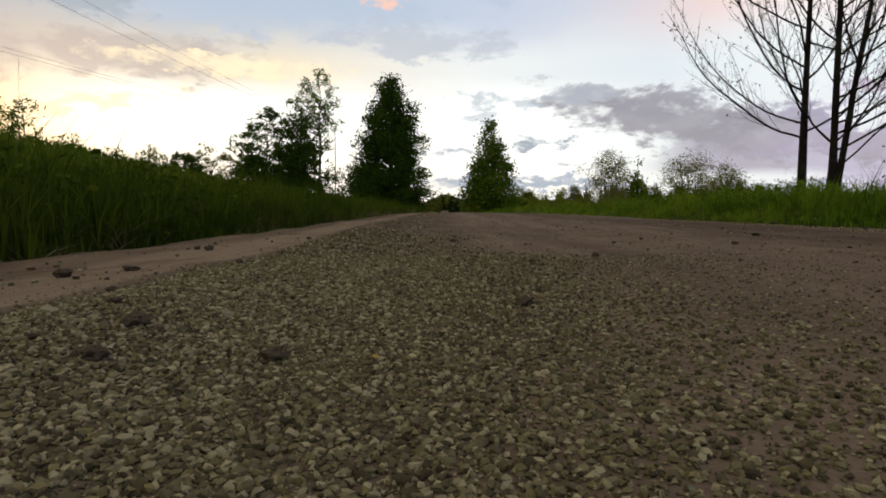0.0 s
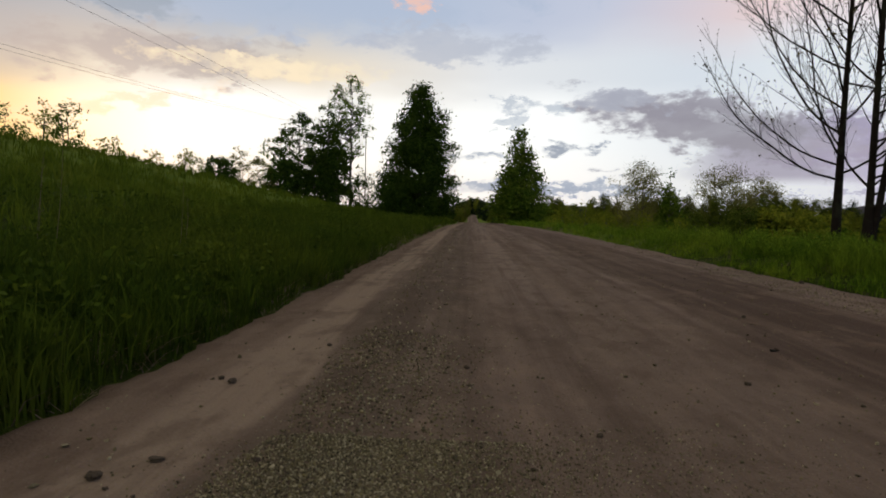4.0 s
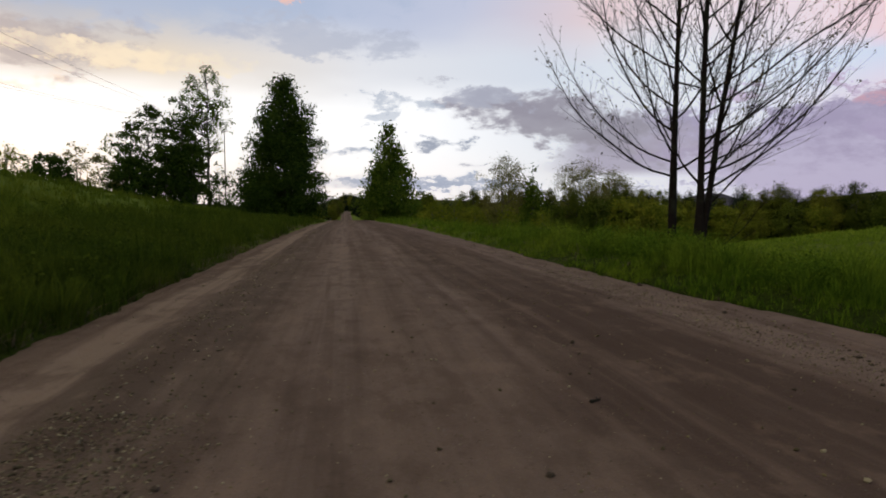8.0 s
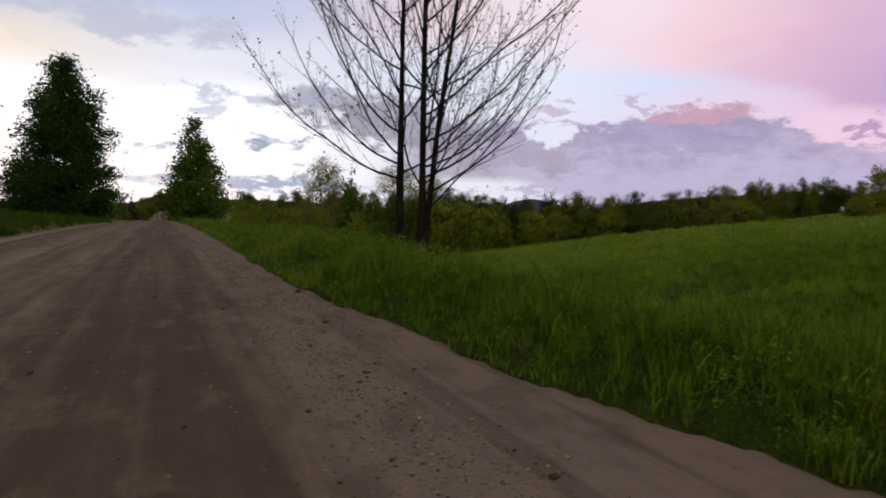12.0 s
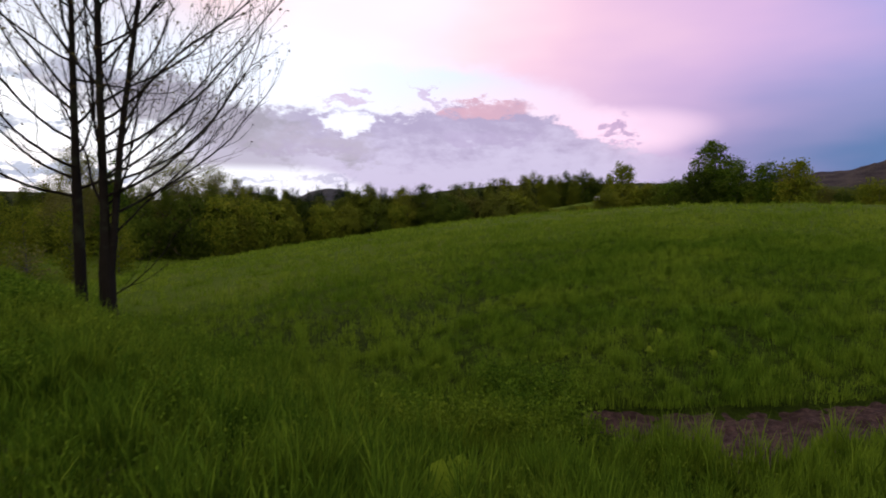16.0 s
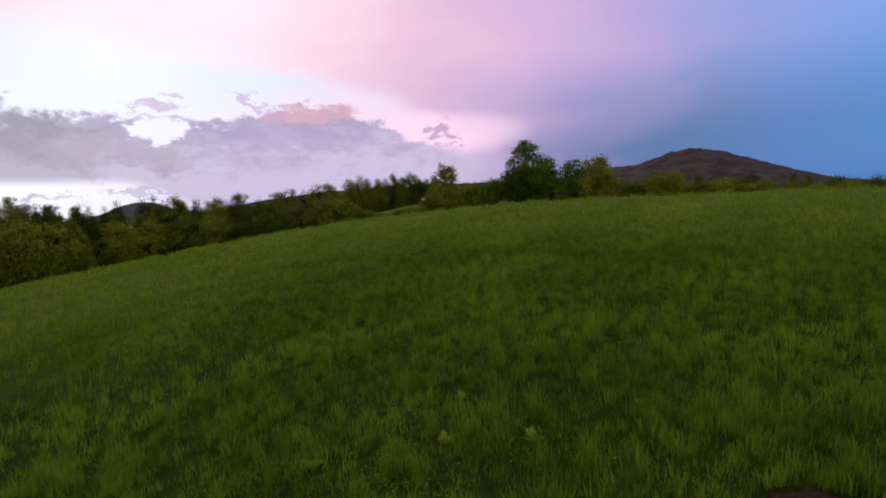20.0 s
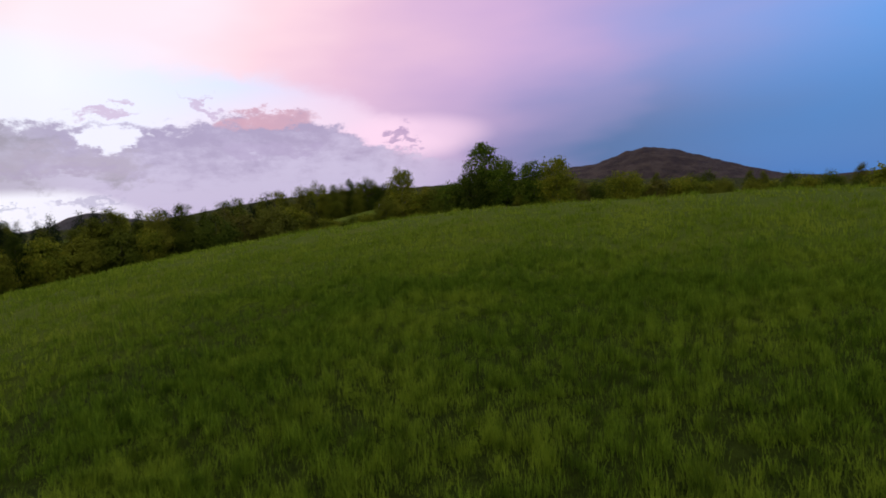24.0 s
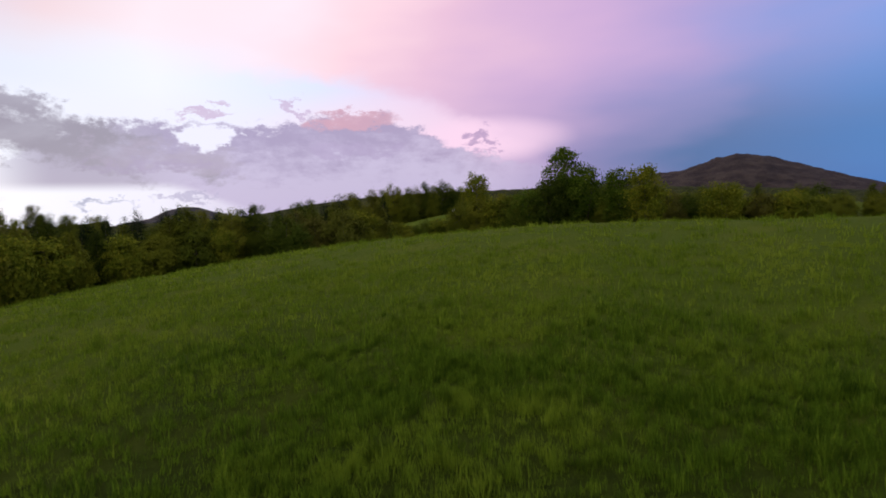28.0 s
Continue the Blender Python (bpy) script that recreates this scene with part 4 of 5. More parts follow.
    d, r, lf = d * 1.3, r * 1.3, lf * 1.25
    if mat is M_LEAF_DARK:
        cl, gp = int(cl * 1.4), gp * 0.8
    x, y = place(az, d)
    leaf_tree("hill_tree", x, y, int(500 + az * 7), tall_for(az, d, el), r, prof, cl, per, lf, mat, bk, lab, gap=gp, stems=st, base=bs, group="trees on the hill", spread=0.27, shell=0.2)

# pale, barely leafed trees at the wood's edge
for az, d, el, r, s in [(15.8, 78, 5.4, 3.0, 1), (23.3, 86, 5.3, 3.8, 2), (26.8, 92, 4.0, 2.7, 3)]:
    x, y = place(az, d)
    leaf_tree("pale_tree", x, y, 60 + s, tall_for(az, d, el), r, "round", 420, 46, 0.085, M_LEAF_PALE, M_BARK_GREY, "pale half-leafed round tree at the edge of the wood", base=0.25, gap=0.2, stems=3, spread=0.5, group="pale trees")
x, y = place(18.4, 76)
leaf_tree("wood_edge_tree", x, y, 64, tall_for(18.4, 76, 4.8), 1.9, "pyramid", 380, 13, 0.2, M_LEAF_MID, M_BARK_GREY, "pointed green tree at the edge of the wood", base=0.08, gap=0.2)
for az, d, el, s in [(8.9, 64, 1.3, 1), (11.0, 66, 1.8, 2), (9.8, 70, 1.0, 3), (13.0, 62, 0.7, 4), (16.2, 60, 0.5, 5), (19.5, 60, 0.2, 6)]:
    x, y = place(az, d)
    leaf_tree("yellow_shrub", x, y, 70 + s, tall_for(az, d, el), 1.25, "tall", 150, 22, 0.10, M_LEAF_YELLOW, M_BARK_GREY, "bright yellow-green shrub beyond the verge", "shrub", base=0.04, group="yellow shrubs")
leaf_tree("sapling", 7.4, 19.5, 80, 1.9, 0.55, "bush", 34, 9, 0.05, M_LEAF_PALE, M_BARK_GREY, "small pale sapling in the verge grass", "shrub", base=0.25, spread=0.12, trunk_r=0.02)

# across the field
FX, FY = 11.5, 2.7
for az, d, el, r, prof, cl, per, lf, mat, lab, gp, st in [
        (62.8, 94, 4.5, 2.1, "tall", 420, 20, 0.15, M_LEAF_YELLOW, "narrow yellow-green tree beyond the field", 0.1, 1),
        (70.9, 90, 5.8, 3.6, "tall", 700, 20, 0.17, M_LEAF_MID, "tall spreading green tree beyond the field", 0.25, 3),
        (72.6, 87, 4.3, 3.0, "round", 560, 20, 0.16, M_LEAF_MID, "dense green tree beyond the field", 0.1, 2),
        (69.6, 86, 3.3, 2.6, "round", 420, 20, 0.15, M_LEAF_WOOD, "olive green tree beyond the field", 0.1, 2),
        (75.6, 84, 3.8, 2.5, "tall", 420, 20, 0.15, M_LEAF_MID, "green pointed tree beyond the field", 0.1, 2),
        (77.9, 80, 3.8, 2.4, "tall", 430, 20, 0.15, M_LEAF_YELLOW, "bright light green tree beyond the field", 0.1, 2),
        (67.6, 86, 2.4, 2.4, "round", 330, 18, 0.15, M_LEAF_MID, "olive green shrub beyond the field", 0.1, 2),
        (65.6, 90, 2.0, 2.4, "bush", 320, 18, 0.15, M_LEAF_WOOD, "brownish shrub beyond the field", 0.1, 2),
        (84.0, 84, 2.2, 2.3, "round", 350, 18, 0.15, M_LEAF_YELLOW, "round yellow-green tree beyond the field", 0.05, 2)]:
    x, y = place(az, d, FX, FY)
    zb = float(ground_z(x, y))
    h = 2.05 + d * math.tan(radians(el)) - zb
    leaf_tree("field_tree", x, y, int(900 + az), h, r, prof, cl, per, lf, mat, M_BARK_GREY, lab, gap=gp, stems=st, base=0.05, spread=0.33, group="trees beyond the field")
leaf_tree("pale_bush", 63.0, 75.0, 96, 2.6, 1.3, "bush", 90, 12, 0.12, M_LEAF_PALE, M_BARK_GREY, "pale round bush at the field's far edge", "shrub", base=0.03, spread=0.2)

# the wood round the field: a few grown trees, repeated
WOOD = []
for k, (h, r, prof, cl, per, mat, cat, lab) in enumerate([
        (9.5, 2.2, "dome", 260, 84, M_LEAF_WOOD, "tree", "leafy green tree of the wood's edge"),
        (10.5, 1.9, "tall", 260, 80, M_LEAF_WOOD, "tree", "tall leafy tree of the wood's edge"),
        (8.0, 2.3, "round", 210, 70, M_LEAF_WOOD, "tree", "broad green tree of the wood's edge"),
        (9.0, 1.9, "pyramid", 240, 80, M_LEAF_WOOD, "tree", "pointed leafy tree of the wood's edge"),
        (4.2, 1.7, "bush", 110, 60, M_LEAF_WOOD, "shrub", "green bush along the wood's edge"),
        (3.4, 1.4, "bush", 90, 60, M_LEAF_YELLOW, "shrub", "yellow-green bush along the wood's edge"),
        (11.5, 2.5, "spire", 520, 22, M_NEEDLE, "spruce", "dark narrow spruce in the wood, some added as fill for shaded gaps")]):
    WOOD.append(leaf_tree("spruce" if k == 6 else "wood_bush" if k in (4, 5) else "wood_tree", 60 + 6 * k, 130, 200 + k, h, r, prof, cl, per, 0.115, mat, M_BARK_GREY, lab, cat, base=0.02, spread=0.33, gap=0.0, group="wood round the field", turned=k != 6, shell=0.5))


def wood_copy(rng, kinds, az, d, top_el, eye, ox, oy):
    src = WOOD[int(rng.choice(kinds))]
    x, y = place(az, d, ox, oy)
    zb = float(ground_z(x, y)) - 0.15
    want = eye + d * math.tan(radians(top_el)) - zb
    own = (9.5, 10.5, 8.0, 9.0, 4.2, 3.4, 11.5)[WOOD.index(src)]
    s = max(0.45, want / own)
    o = copy_thing(src, pose(x, y, zb, 0, 0, rng.uniform(0, 360)))
    w = min(s, 0.5 + 0.5 * s) * rng.uniform(0.9, 1.35)
    o.scale = (w, w, s)


rng = np.random.default_rng(5)
def rows_of_wood(rng, az0, az1, front_of, top_of, eye, ox, oy):
    """A front row of separate crowns with gaps, low bushes before it and dark spruces close behind, added past 42
    degrees as dark fill for the shaded gaps.
    """
    az = az0
    while az < az1:
        front, top = front_of(az), top_of(az)
        wood_copy(rng, [0, 1, 3, 0, 2], az + rng.uniform(-0.3, 0.3), front + rng.uniform(2, 9), top + rng.uniform(-1.1, 0.5), eye, ox, oy)
        if rng.random() < 0.5:
            wood_copy(rng, [4, 5, 2, 4], az + rng.uniform(-0.9, 0.9), front + rng.uniform(-2, 2), top - rng.uniform(1.2, 2.2), eye, ox, oy)
        for k in range(2):
            wood_copy(rng, [6, 6, 6, 1], az + rng.uniform(-0.9, 0.9), front + rng.uniform(12, 26), top + rng.uniform(-1.0, 0.15), eye, ox, oy)
        az += rng.uniform(1.3, 2.2)


def wood_front(az):
    return float(np.interp(az, [0, 10, 20, 27, 36, 45, 60], [125, 76, 70, 76, 88, 84, 96]))


def wood_top(az):
    return float(np.interp(az, [0, 8, 20, 28, 36, 41, 47, 52, 56, 61], [1.2, 1.4, 1.4, 1.0, 1.2, 1.4, 2.1, 2.4, 1.9, 1.2]))


rows_of_wood(rng, 3.5, 54.0, wood_front, wood_top, 2.0, 10, 2)
for az in np.arange(54.0, 60.6, 1.3):
    wood_copy(rng, [4, 4, 5], az, 96 + rng.uniform(0, 6), -0.5 + rng.uniform(-0.5, 0.3), 2.0, 10, 2)
for az in np.arange(8, 42, 1.5):
    wood_copy(rng, [6, 6, 1], az + rng.uniform(-0.5, 0.5), wood_front(az) + rng.uniform(34, 48), wood_top(az) + rng.uniform(-0.2, 0.5) * (az < 39), 2.0, 10, 2)
for az in np.arange(54.0, 62.5, 0.8):
    wood_copy(rng, [0, 2, 0, 3], az, 150 + rng.uniform(0, 12), 3.0 + rng.uniform(-0.5, 0.2), 2.0, 10, 2)
for az in np.arange(61.5, 108, 1.5):
    top = float(np.interp(az, [61, 66, 70, 80, 86, 95, 108], [1.7, 2.0, 2.2, 1.6, 1.4, 0.9, 0.9]))
    wood_copy(rng, [2, 0, 4, 0], az + rng.uniform(-0.5, 0.5), 96 + rng.uniform(0, 14), top + rng.uniform(-0.6, 0.35), 2.05, FX, FY)
    wood_copy(rng, [4, 4, 5, 2], az + rng.uniform(-0.5, 0.5), 84 + rng.uniform(0, 8), top - rng.uniform(0.2, 0.9), 2.05, FX, FY)
# along the far road
for side, az, d, el in [(-1, -3.2, 150, 1.2), (-1, -2.6, 190, 0.9), (-1, -2.0, 260, 0.8), (-1, -1.4, 330, 0.8), (1, 2.6, 170, 1.6), (1, 2.2, 240, 0.9), (1, 1.5, 330, 0.8), (-1, -4.2, 120, 0.6), (-1, -0.9, 450, 0.7), (1, 0.3, 470, 0.9), (1, 1.0, 460, 0.8), (-1, -0.9, 300, 0.9), (-1, -0.6, 340, 0.8), (-1, -1.15, 260, 0.9), (-1, -0.35, 430, 1.2), (1, 0.1, 475, 1.4), (1, 0.55, 470, 1.5), (1, 0.85, 420, 1.3), (-1, -0.1, 485, 1.5), (1, 1.15, 330, 1.3)]:
    wood_copy(rng, [0, 1, 3, 6], az, d, el, 0.8, 0.5, 0)
for az, d, el in [(-3.3, 95, -0.1), (-2.8, 105, -0.2), (3.9, 84, -0.2), (4.6, 82, 0.0), (3.5, 100, -0.3), (-4.6, 75, -0.1)]:
    wood_copy(rng, [4, 5], az, d, el, 0.8, 0.5, 0)


# ---------------------------------------------------------------- distant hills
def ridge(name, az0, az1, dist, prof, depth, mat, label, base=-12.0, rough=0.03, n=220):
    a = np.linspace(az0, az1, n)
    rows = np.linspace(-1, 1, 15)
    el = prof(a)
    a = np.radians(a - SWING * sm(a, 18, 36))
    H = np.tan(np.radians(el)) * dist
    V = []
    for v in rows:
        r = dist + depth * v
        k = (1 - v * v) ** 0.8 if abs(v) < 1 else 0
        hh = base + (H - base) * k + rough * (H - base) * k * fbm(np.degrees(a) * 3.1 + v * 4, np.degrees(a) * 0 + v * 3, 1.0) * (abs(v) > 0.05)
        hh = hh + 0.25 * rough * (H - base) * k * np.sin(np.degrees(a) * 21 + 3 * np.sin(np.degrees(a) * 8))
        V.append(np.stack([r * np.sin(a), r * np.cos(a), hh], 1))
    m = len(rows)
    i = np.arange(m - 1)[:, None] * n + np.arange(n - 1)[None]
    q = np.stack([i, i + 1, i + n + 1, i + n], -1).reshape(-1, 4)
    o = part(name, mesh(name, np.concatenate(V), None, q, True), mat)
    return tagged(o, label, "hill", kind="structure")


ridge("backdrop_ridge", -60, 30, 760, lambda a: 0.55 + 0.35 * np.sin(a * 0.21) + 0.75 * np.exp(-((a - 0.3) / 1.5) ** 2), 130, M_HILL, "low wooded ridge beyond the dip in the road")
ridge("backdrop_ridge", 28, 112, 640, lambda a: np.interp(a, [28, 34, 42, 47, 52, 57, 66, 78, 92, 98, 104, 112], [0.1, 0.3, 0.55, 1.35, 1.85, 2.05, 2.1, 1.9, 0.9, 0.35, 0.4, 0.5]), 150, M_HILL, "wooded hillside beyond the field")
ridge("backdrop_mountain", 68, 116, 2600, lambda a: np.interp(a, [68, 76, 79.5, 81.5, 84.3, 86.0, 88.2, 91, 94, 97, 100, 103, 116], [0.8, 2.3, 2.75, 2.85, 3.75, 4.0, 3.65, 2.7, 1.65, 0.75, 0.4, 0.5, 0.7]), 700, M_MOUNTAIN, "bare brown wooded mountain under dark cloud", -20, 0.02, 400)
ridge("backdrop_peak", 30, 44, 2300, lambda a: np.interp(a, [30, 33, 34.5, 36, 37.2, 38.6, 41, 44], [0.1, 0.5, 1.15, 1.45, 1.35, 0.85, 0.4, 0.1]), 300, M_PEAK, "far grey rounded hill", -20, 0.02)


# ---------------------------------------------------------------- poles and wires
def utility_pole(x, y, h):
    z = float(ground_z(x, y)) - 0.3
    e = empty("utility_pole", x, y, z, "weathered wooden utility pole on the hill", "pole")
    V, Q = tubes([(np.array([[0, 0, 0], [0, 0, h * 0.5], [0, 0, h]]), np.array([0.085, 0.075, 0.06]))], 10)
    part("pole", mesh("pole", V, None, Q, True), M_POLE, e)
    V, Q = tubes([(np.array([[-0.42, 0.11, h - 0.4], [0.42, -0.11, h - 0.4]]), np.array([0.035, 0.035]))], 4)
    part("crossarm", mesh("crossarm", V, None, Q), M_POLE, e)
    for k in (-0.38, -0.18, 0.18, 0.38):
        V, Q = tubes([(np.array([[k, -0.27 * k, h - 0.37], [k, -0.27 * k, h - 0.2]]), np.array([0.035, 0.05]))], 8)
        part("insulator", mesh("insulator", V, None, Q, True), M_DARKWIN, e)
    return x, y, z + h - 0.22


px, py = place(-10.2, 79)
top = utility_pole(px, py, 10.6 - float(ground_z(px, py)) + 0.3)
for k, (ox, end) in enumerate([(-0.38, (-27.5, 12.0, 8.4)), (-0.18, (-27.0, 12.0, 8.6)), (0.18, (-18.5, 9.0, 9.6)), (0.38, (-17.2, 9.0, 9.9))]):
    a, b = np.array([top[0] + ox, top[1] - 0.27 * ox, top[2]]), np.array(end)
    t = np.linspace(0, 1.25, 26)[:, None]
    p = a + (b - a) * t
    p[:, 2] -= 0.7 * 4 * (t * (1 - t))[:, 0] * (t[:, 0] < 1)
    V, Q = tubes([(p, np.full(26, 0.008))], 4)
    tagged(part("overhead_wire", mesh("overhead_wire", V, None, Q), M_WIRE), "thin overhead power wire running down to a pole", "wire", "overhead wires")


def shed(name, x, y, w, d, h, wall, label, turn=0):
    z = float(ground_z(x, y)) - 0.1
    e = empty(name, x, y, z, label, "building")
    e.rotation_euler = (0, 0, radians(turn))
    bm = bmesh.new()
    bmesh.ops.create_cube(bm, size=1, matrix=Matrix.LocRotScale((0, 0, h / 2), None, (w, d, h)))
    bmesh.ops.bevel(bm, geom=bm.edges[:], offset=0.03, segments=1, affect="EDGES")
    me = bpy.data.meshes.new("wall")
    bm.to_mesh(me)
    part("wall", me, wall, e)
    a, b, r, o = w / 2 + 0.25, d / 2 + 0.3, h * 0.38, 0.12
    V = [(-a, -b, h - 0.05), (a, -b, h - 0.05), (-a, 0, h + r), (a, 0, h + r), (-a, b, h - 0.05), (a, b, h - 0.05)]
    V += [(vx, vy, vz + o) for vx, vy, vz in V]
    Q = [(0, 1, 3, 2), (2, 3, 5, 4), (6, 8, 9, 7), (8, 10, 11, 9), (0, 6, 7, 1), (4, 5, 11, 10), (0, 2, 8, 6), (2, 4, 10, 8), (1, 7, 9, 3), (3, 9, 11, 5)]
    part("roof", mesh("roof", V, None, Q), M_ROOF, e)
    for k in (-0.28, 0.28):
        V = [(k * w - 0.35, -d / 2 - 0.03, h * 0.4), (k * w + 0.35, -d / 2 - 0.03, h * 0.4), (k * w + 0.35, -d / 2 - 0.03, h * 0.8), (k * w - 0.35, -d / 2 - 0.03, h * 0.8)]
        V += [(vx, vy + 0.05, vz) for vx, vy, vz in V]
        part("window", mesh("window", V, None, [(0, 1, 2, 3), (0, 4, 5, 1), (1, 5, 6, 2), (2, 6, 7, 3), (3, 7, 4, 0)]), M_DARKWIN, e)
    return e


x, y = place(-1.45, 262)
shed("small_white_house", x, y, 2.3, 1.9, 1.0, M_WHITE, "small white house beside the far road", 10)
x, y = place(61.4, 128, 10, 2)
shed("field_barn", x, y, 3.2, 2.6, 1.5, M_POLE, "small weathered barn with a pale metal roof beyond the field", -50)


# ---------------------------------------------------------------- stones and gravel
PHI = (1 + 5 ** 0.5) / 2
ICO_V = np.array([(-1, PHI, 0), (1, PHI, 0), (-1, -PHI, 0), (1, -PHI, 0), (0, -1, PHI), (0, 1, PHI), (0, -1, -PHI), (0, 1, -PHI), (PHI, 0, -1), (PHI, 0, 1), (-PHI, 0, -1), (-PHI, 0, 1)]) / math.sqrt(1 + PHI * PHI)
D = np.linalg.norm(ICO_V[:, None] - ICO_V[None], axis=-1)
ICO_F = [(i, j, k) for i in range(12) for j in range(i + 1, 12) for k in range(j + 1, 12) if max(D[i, j], D[j, k], D[i, k]) < 1.2]
ICO_F = np.array([f if np.dot(np.cross(ICO_V[f[1]] - ICO_V[f[0]], ICO_V[f[2]] - ICO_V[f[0]]), ICO_V[f[0]]) > 0 else (f[0], f[2], f[1]) for f in ICO_F])


OCT_V = np.array([(1, 0, 0), (-1, 0, 0), (0, 1, 0), (0, -1, 0), (0, 0, 1), (0, 0, -1)], float)
OCT_F = np.array([(0, 2, 4), (2, 1, 4), (1, 3, 4), (3, 0, 4), (2, 0, 5), (1, 2, 5), (3, 1, 5), (0, 3, 5)])


def pebbles(rng, x, y, size, base, faces):
    n, m = len(x), len(base)
    V = base[None] * rng.uniform(0.55, 1.38, (n, m, 1))
    V = V * np.stack([rng.uniform(0.7, 1.3, n), rng.uniform(0.7, 1.3, n), rng.uniform(0.6, 1.0, n)], 1)[:, None]
    th, tl = rng.uniform(0, 6.28, (n, 1)), rng.uniform(-0.6, 0.6, (n, 1))
    V = np.stack([V[..., 0], V[..., 1] * np.cos(tl) - V[..., 2] * np.sin(tl), V[..., 1] * np.sin(tl) + V[..., 2] * np.cos(tl)], -1)
    V = np.stack([V[..., 0] * np.cos(th) - V[..., 1] * np.sin(th), V[..., 0] * np.sin(th) + V[..., 1] * np.cos(th), V[..., 2]], -1) * size[:, None, None]
    V = V + np.stack([x, y, road_surface(x, y) + size * 0.4], 1)[:, None]
    return V.reshape(-1, 3), (np.arange(n)[:, None, None] * m + faces[None]).reshape(-1, 3)


rng = np.random.default_rng(8)


def drift(n, cx, sx, y0, y1, lo, hi, power=1.6):
    """Stones scattered about a line along the road, thinning out to its sides and with distance."""
    y = y0 + (y1 - y0) * rng.random(n) ** power
    return cx + rng.normal(size=n) * sx, y, lo + (hi - lo) * rng.random(n) ** 2.6


zones = [drift(9000, 0.45, 0.3, 0.25, 2.0, 0.0014, 0.0038, 1.2), drift(100000, -0.24, 0.27, 0.2, 1.8, 0.0013, 0.0042, 1.25), drift(160, -0.35, 0.2, 0.6, 2.4, 0.005, 0.009, 1.0), drift(9000, -0.30, 0.22, 0.9, 3.4, 0.0024, 0.0062, 1.6), drift(1300, -0.42, 0.24, 2.6, 12, 0.004, 0.010, 1.5),
         drift(6000, 1.0, 0.9, 0.4, 4.5, 0.0014, 0.0038, 1.3), drift(350, -0.42, 0.2, 10, 26, 0.006, 0.013, 1.2), drift(1000, 3.7, 0.25, 1.0, 16, 0.004, 0.011, 1.3), drift(10000, 3.62, 0.26, 0.8, 9, 0.0022, 0.0058, 1.4), drift(900, 1.8, 1.3, 1, 18, 0.004, 0.011, 1.2), drift(1800, -1.15, 0.18, 0.8, 14, 0.003, 0.009, 1.4), drift(320, -1.2, 0.13, 1.0, 9, 0.006, 0.014, 1.2)]
gx_, gy_, gs_ = (np.concatenate(v) for v in zip(*zones))
ok = (gx_ > -1.5) & (gx_ < 4.2) & ((gx_ > -0.62 + 0.08 * fbm(gy_, gx_, 0.3)) | (rng.random(len(gx_)) < 0.10))
big = ok & (gs_ > 0.0033)
small = ok & (gs_ <= 0.0033)
V, F = pebbles(rng, gx_[big], gy_[big], gs_[big], ICO_V, ICO_F)
V2, F2 = pebbles(rng, gx_[small], gy_[small], gs_[small] * 1.1, OCT_V, OCT_F)
V, F = np.concatenate([V, V2]), np.concatenate([F, F2 + len(V)])
tagged(part("loose_gravel", mesh("loose_gravel", V, F, None, False), M_PEBBLE), "loose mixed grey and tan gravel scattered on the road", "gravel", kind="stuff")


def stone(x, y, size, seed, flat=0.85, label="rough dark brown clod lying on the gravel road", mat=None):
    rng = np.random.default_rng(seed)
    bm = bmesh.new()
    bmesh.ops.create_icosphere(bm, subdivisions=3, radius=0.8)
    o = Vector(rng.uniform(0, 50, 3))
    for v in bm.verts:
        k = 1 + 0.5 * noise.noise(v.co * 1.4 + o) + 0.34 * noise.noise(v.co * 3.3 + o) + 0.22 * noise.noise(v.co * 8.0 + o)
        v.co = Vector((v.co.x * 1.15 * k, v.co.y * k, v.co.z * flat * k)) * size
    me = bpy.data.meshes.new("stone")
    bm.to_mesh(me)
    ob = part("stone", me, mat or M_ROCK)
    ob.location = (x, y, float(road_surface(np.array(x), np.array(y))) + size * flat * 0.5)
    return tagged(ob, label, "stone", "stones on the road")


for k, (x, y, s) in enumerate([(-0.97, 1.50, 0.022), (-0.33, 0.63, 0.014), (-0.90, 1.44, 0.008), (-0.80, 1.40, 0.006), (-0.16, 0.55, 0.013), (-0.30, 0.50, 0.012), (-0.42, 0.75, 0.010),
                               (0.13, 0.92, 0.014), (-0.55, 1.60, 0.012), (-0.62, 1.1, 0.010), (0.5, 1.9, 0.012), (1.3, 2.6, 0.014), (2.1, 4.4, 0.016), (-0.95, 2.4, 0.018), (-1.02, 2.45, 0.014), (-0.7, 3.1, 0.014),
                               (0.05, 2.7, 0.013), (4.05, 7.2, 0.03), (3.9, 5.4, 0.018), (3.75, 3.9, 0.014), (3.3, 3.3, 0.012), (2.8, 3.3, 0.010), (3.95, 2.4, 0.018), (3.78, 2.2, 0.015), (3.6, 4.6, 0.012), (3.2, 6.2, 0.012)]):
    stone(x, y, s, 300 + k)
stone(-0.066, 0.58, 0.0062, 340, 0.7, "small yellowish pebble on the gravel road", make_stone_material("yellow_pebble", [(0.42, 0.33, 0.10), (0.46, 0.36, 0.12)]))
stone(-0.86, 1.62, 0.022, 341, 0.45, "flat half-buried stone in the sandy road edge")

# ---------------------------------------------------------------- grass
rng = np.random.default_rng(21)


def edge_noise(y):
    return 0.045 * fbm(np.zeros_like(y) + 5, y, 0.8) + 0.05 * fbm(np.zeros_like(y) + 2, y, 0.21) + 0.03 * fbm(np.zeros_like(y) + 1, y, 0.06)


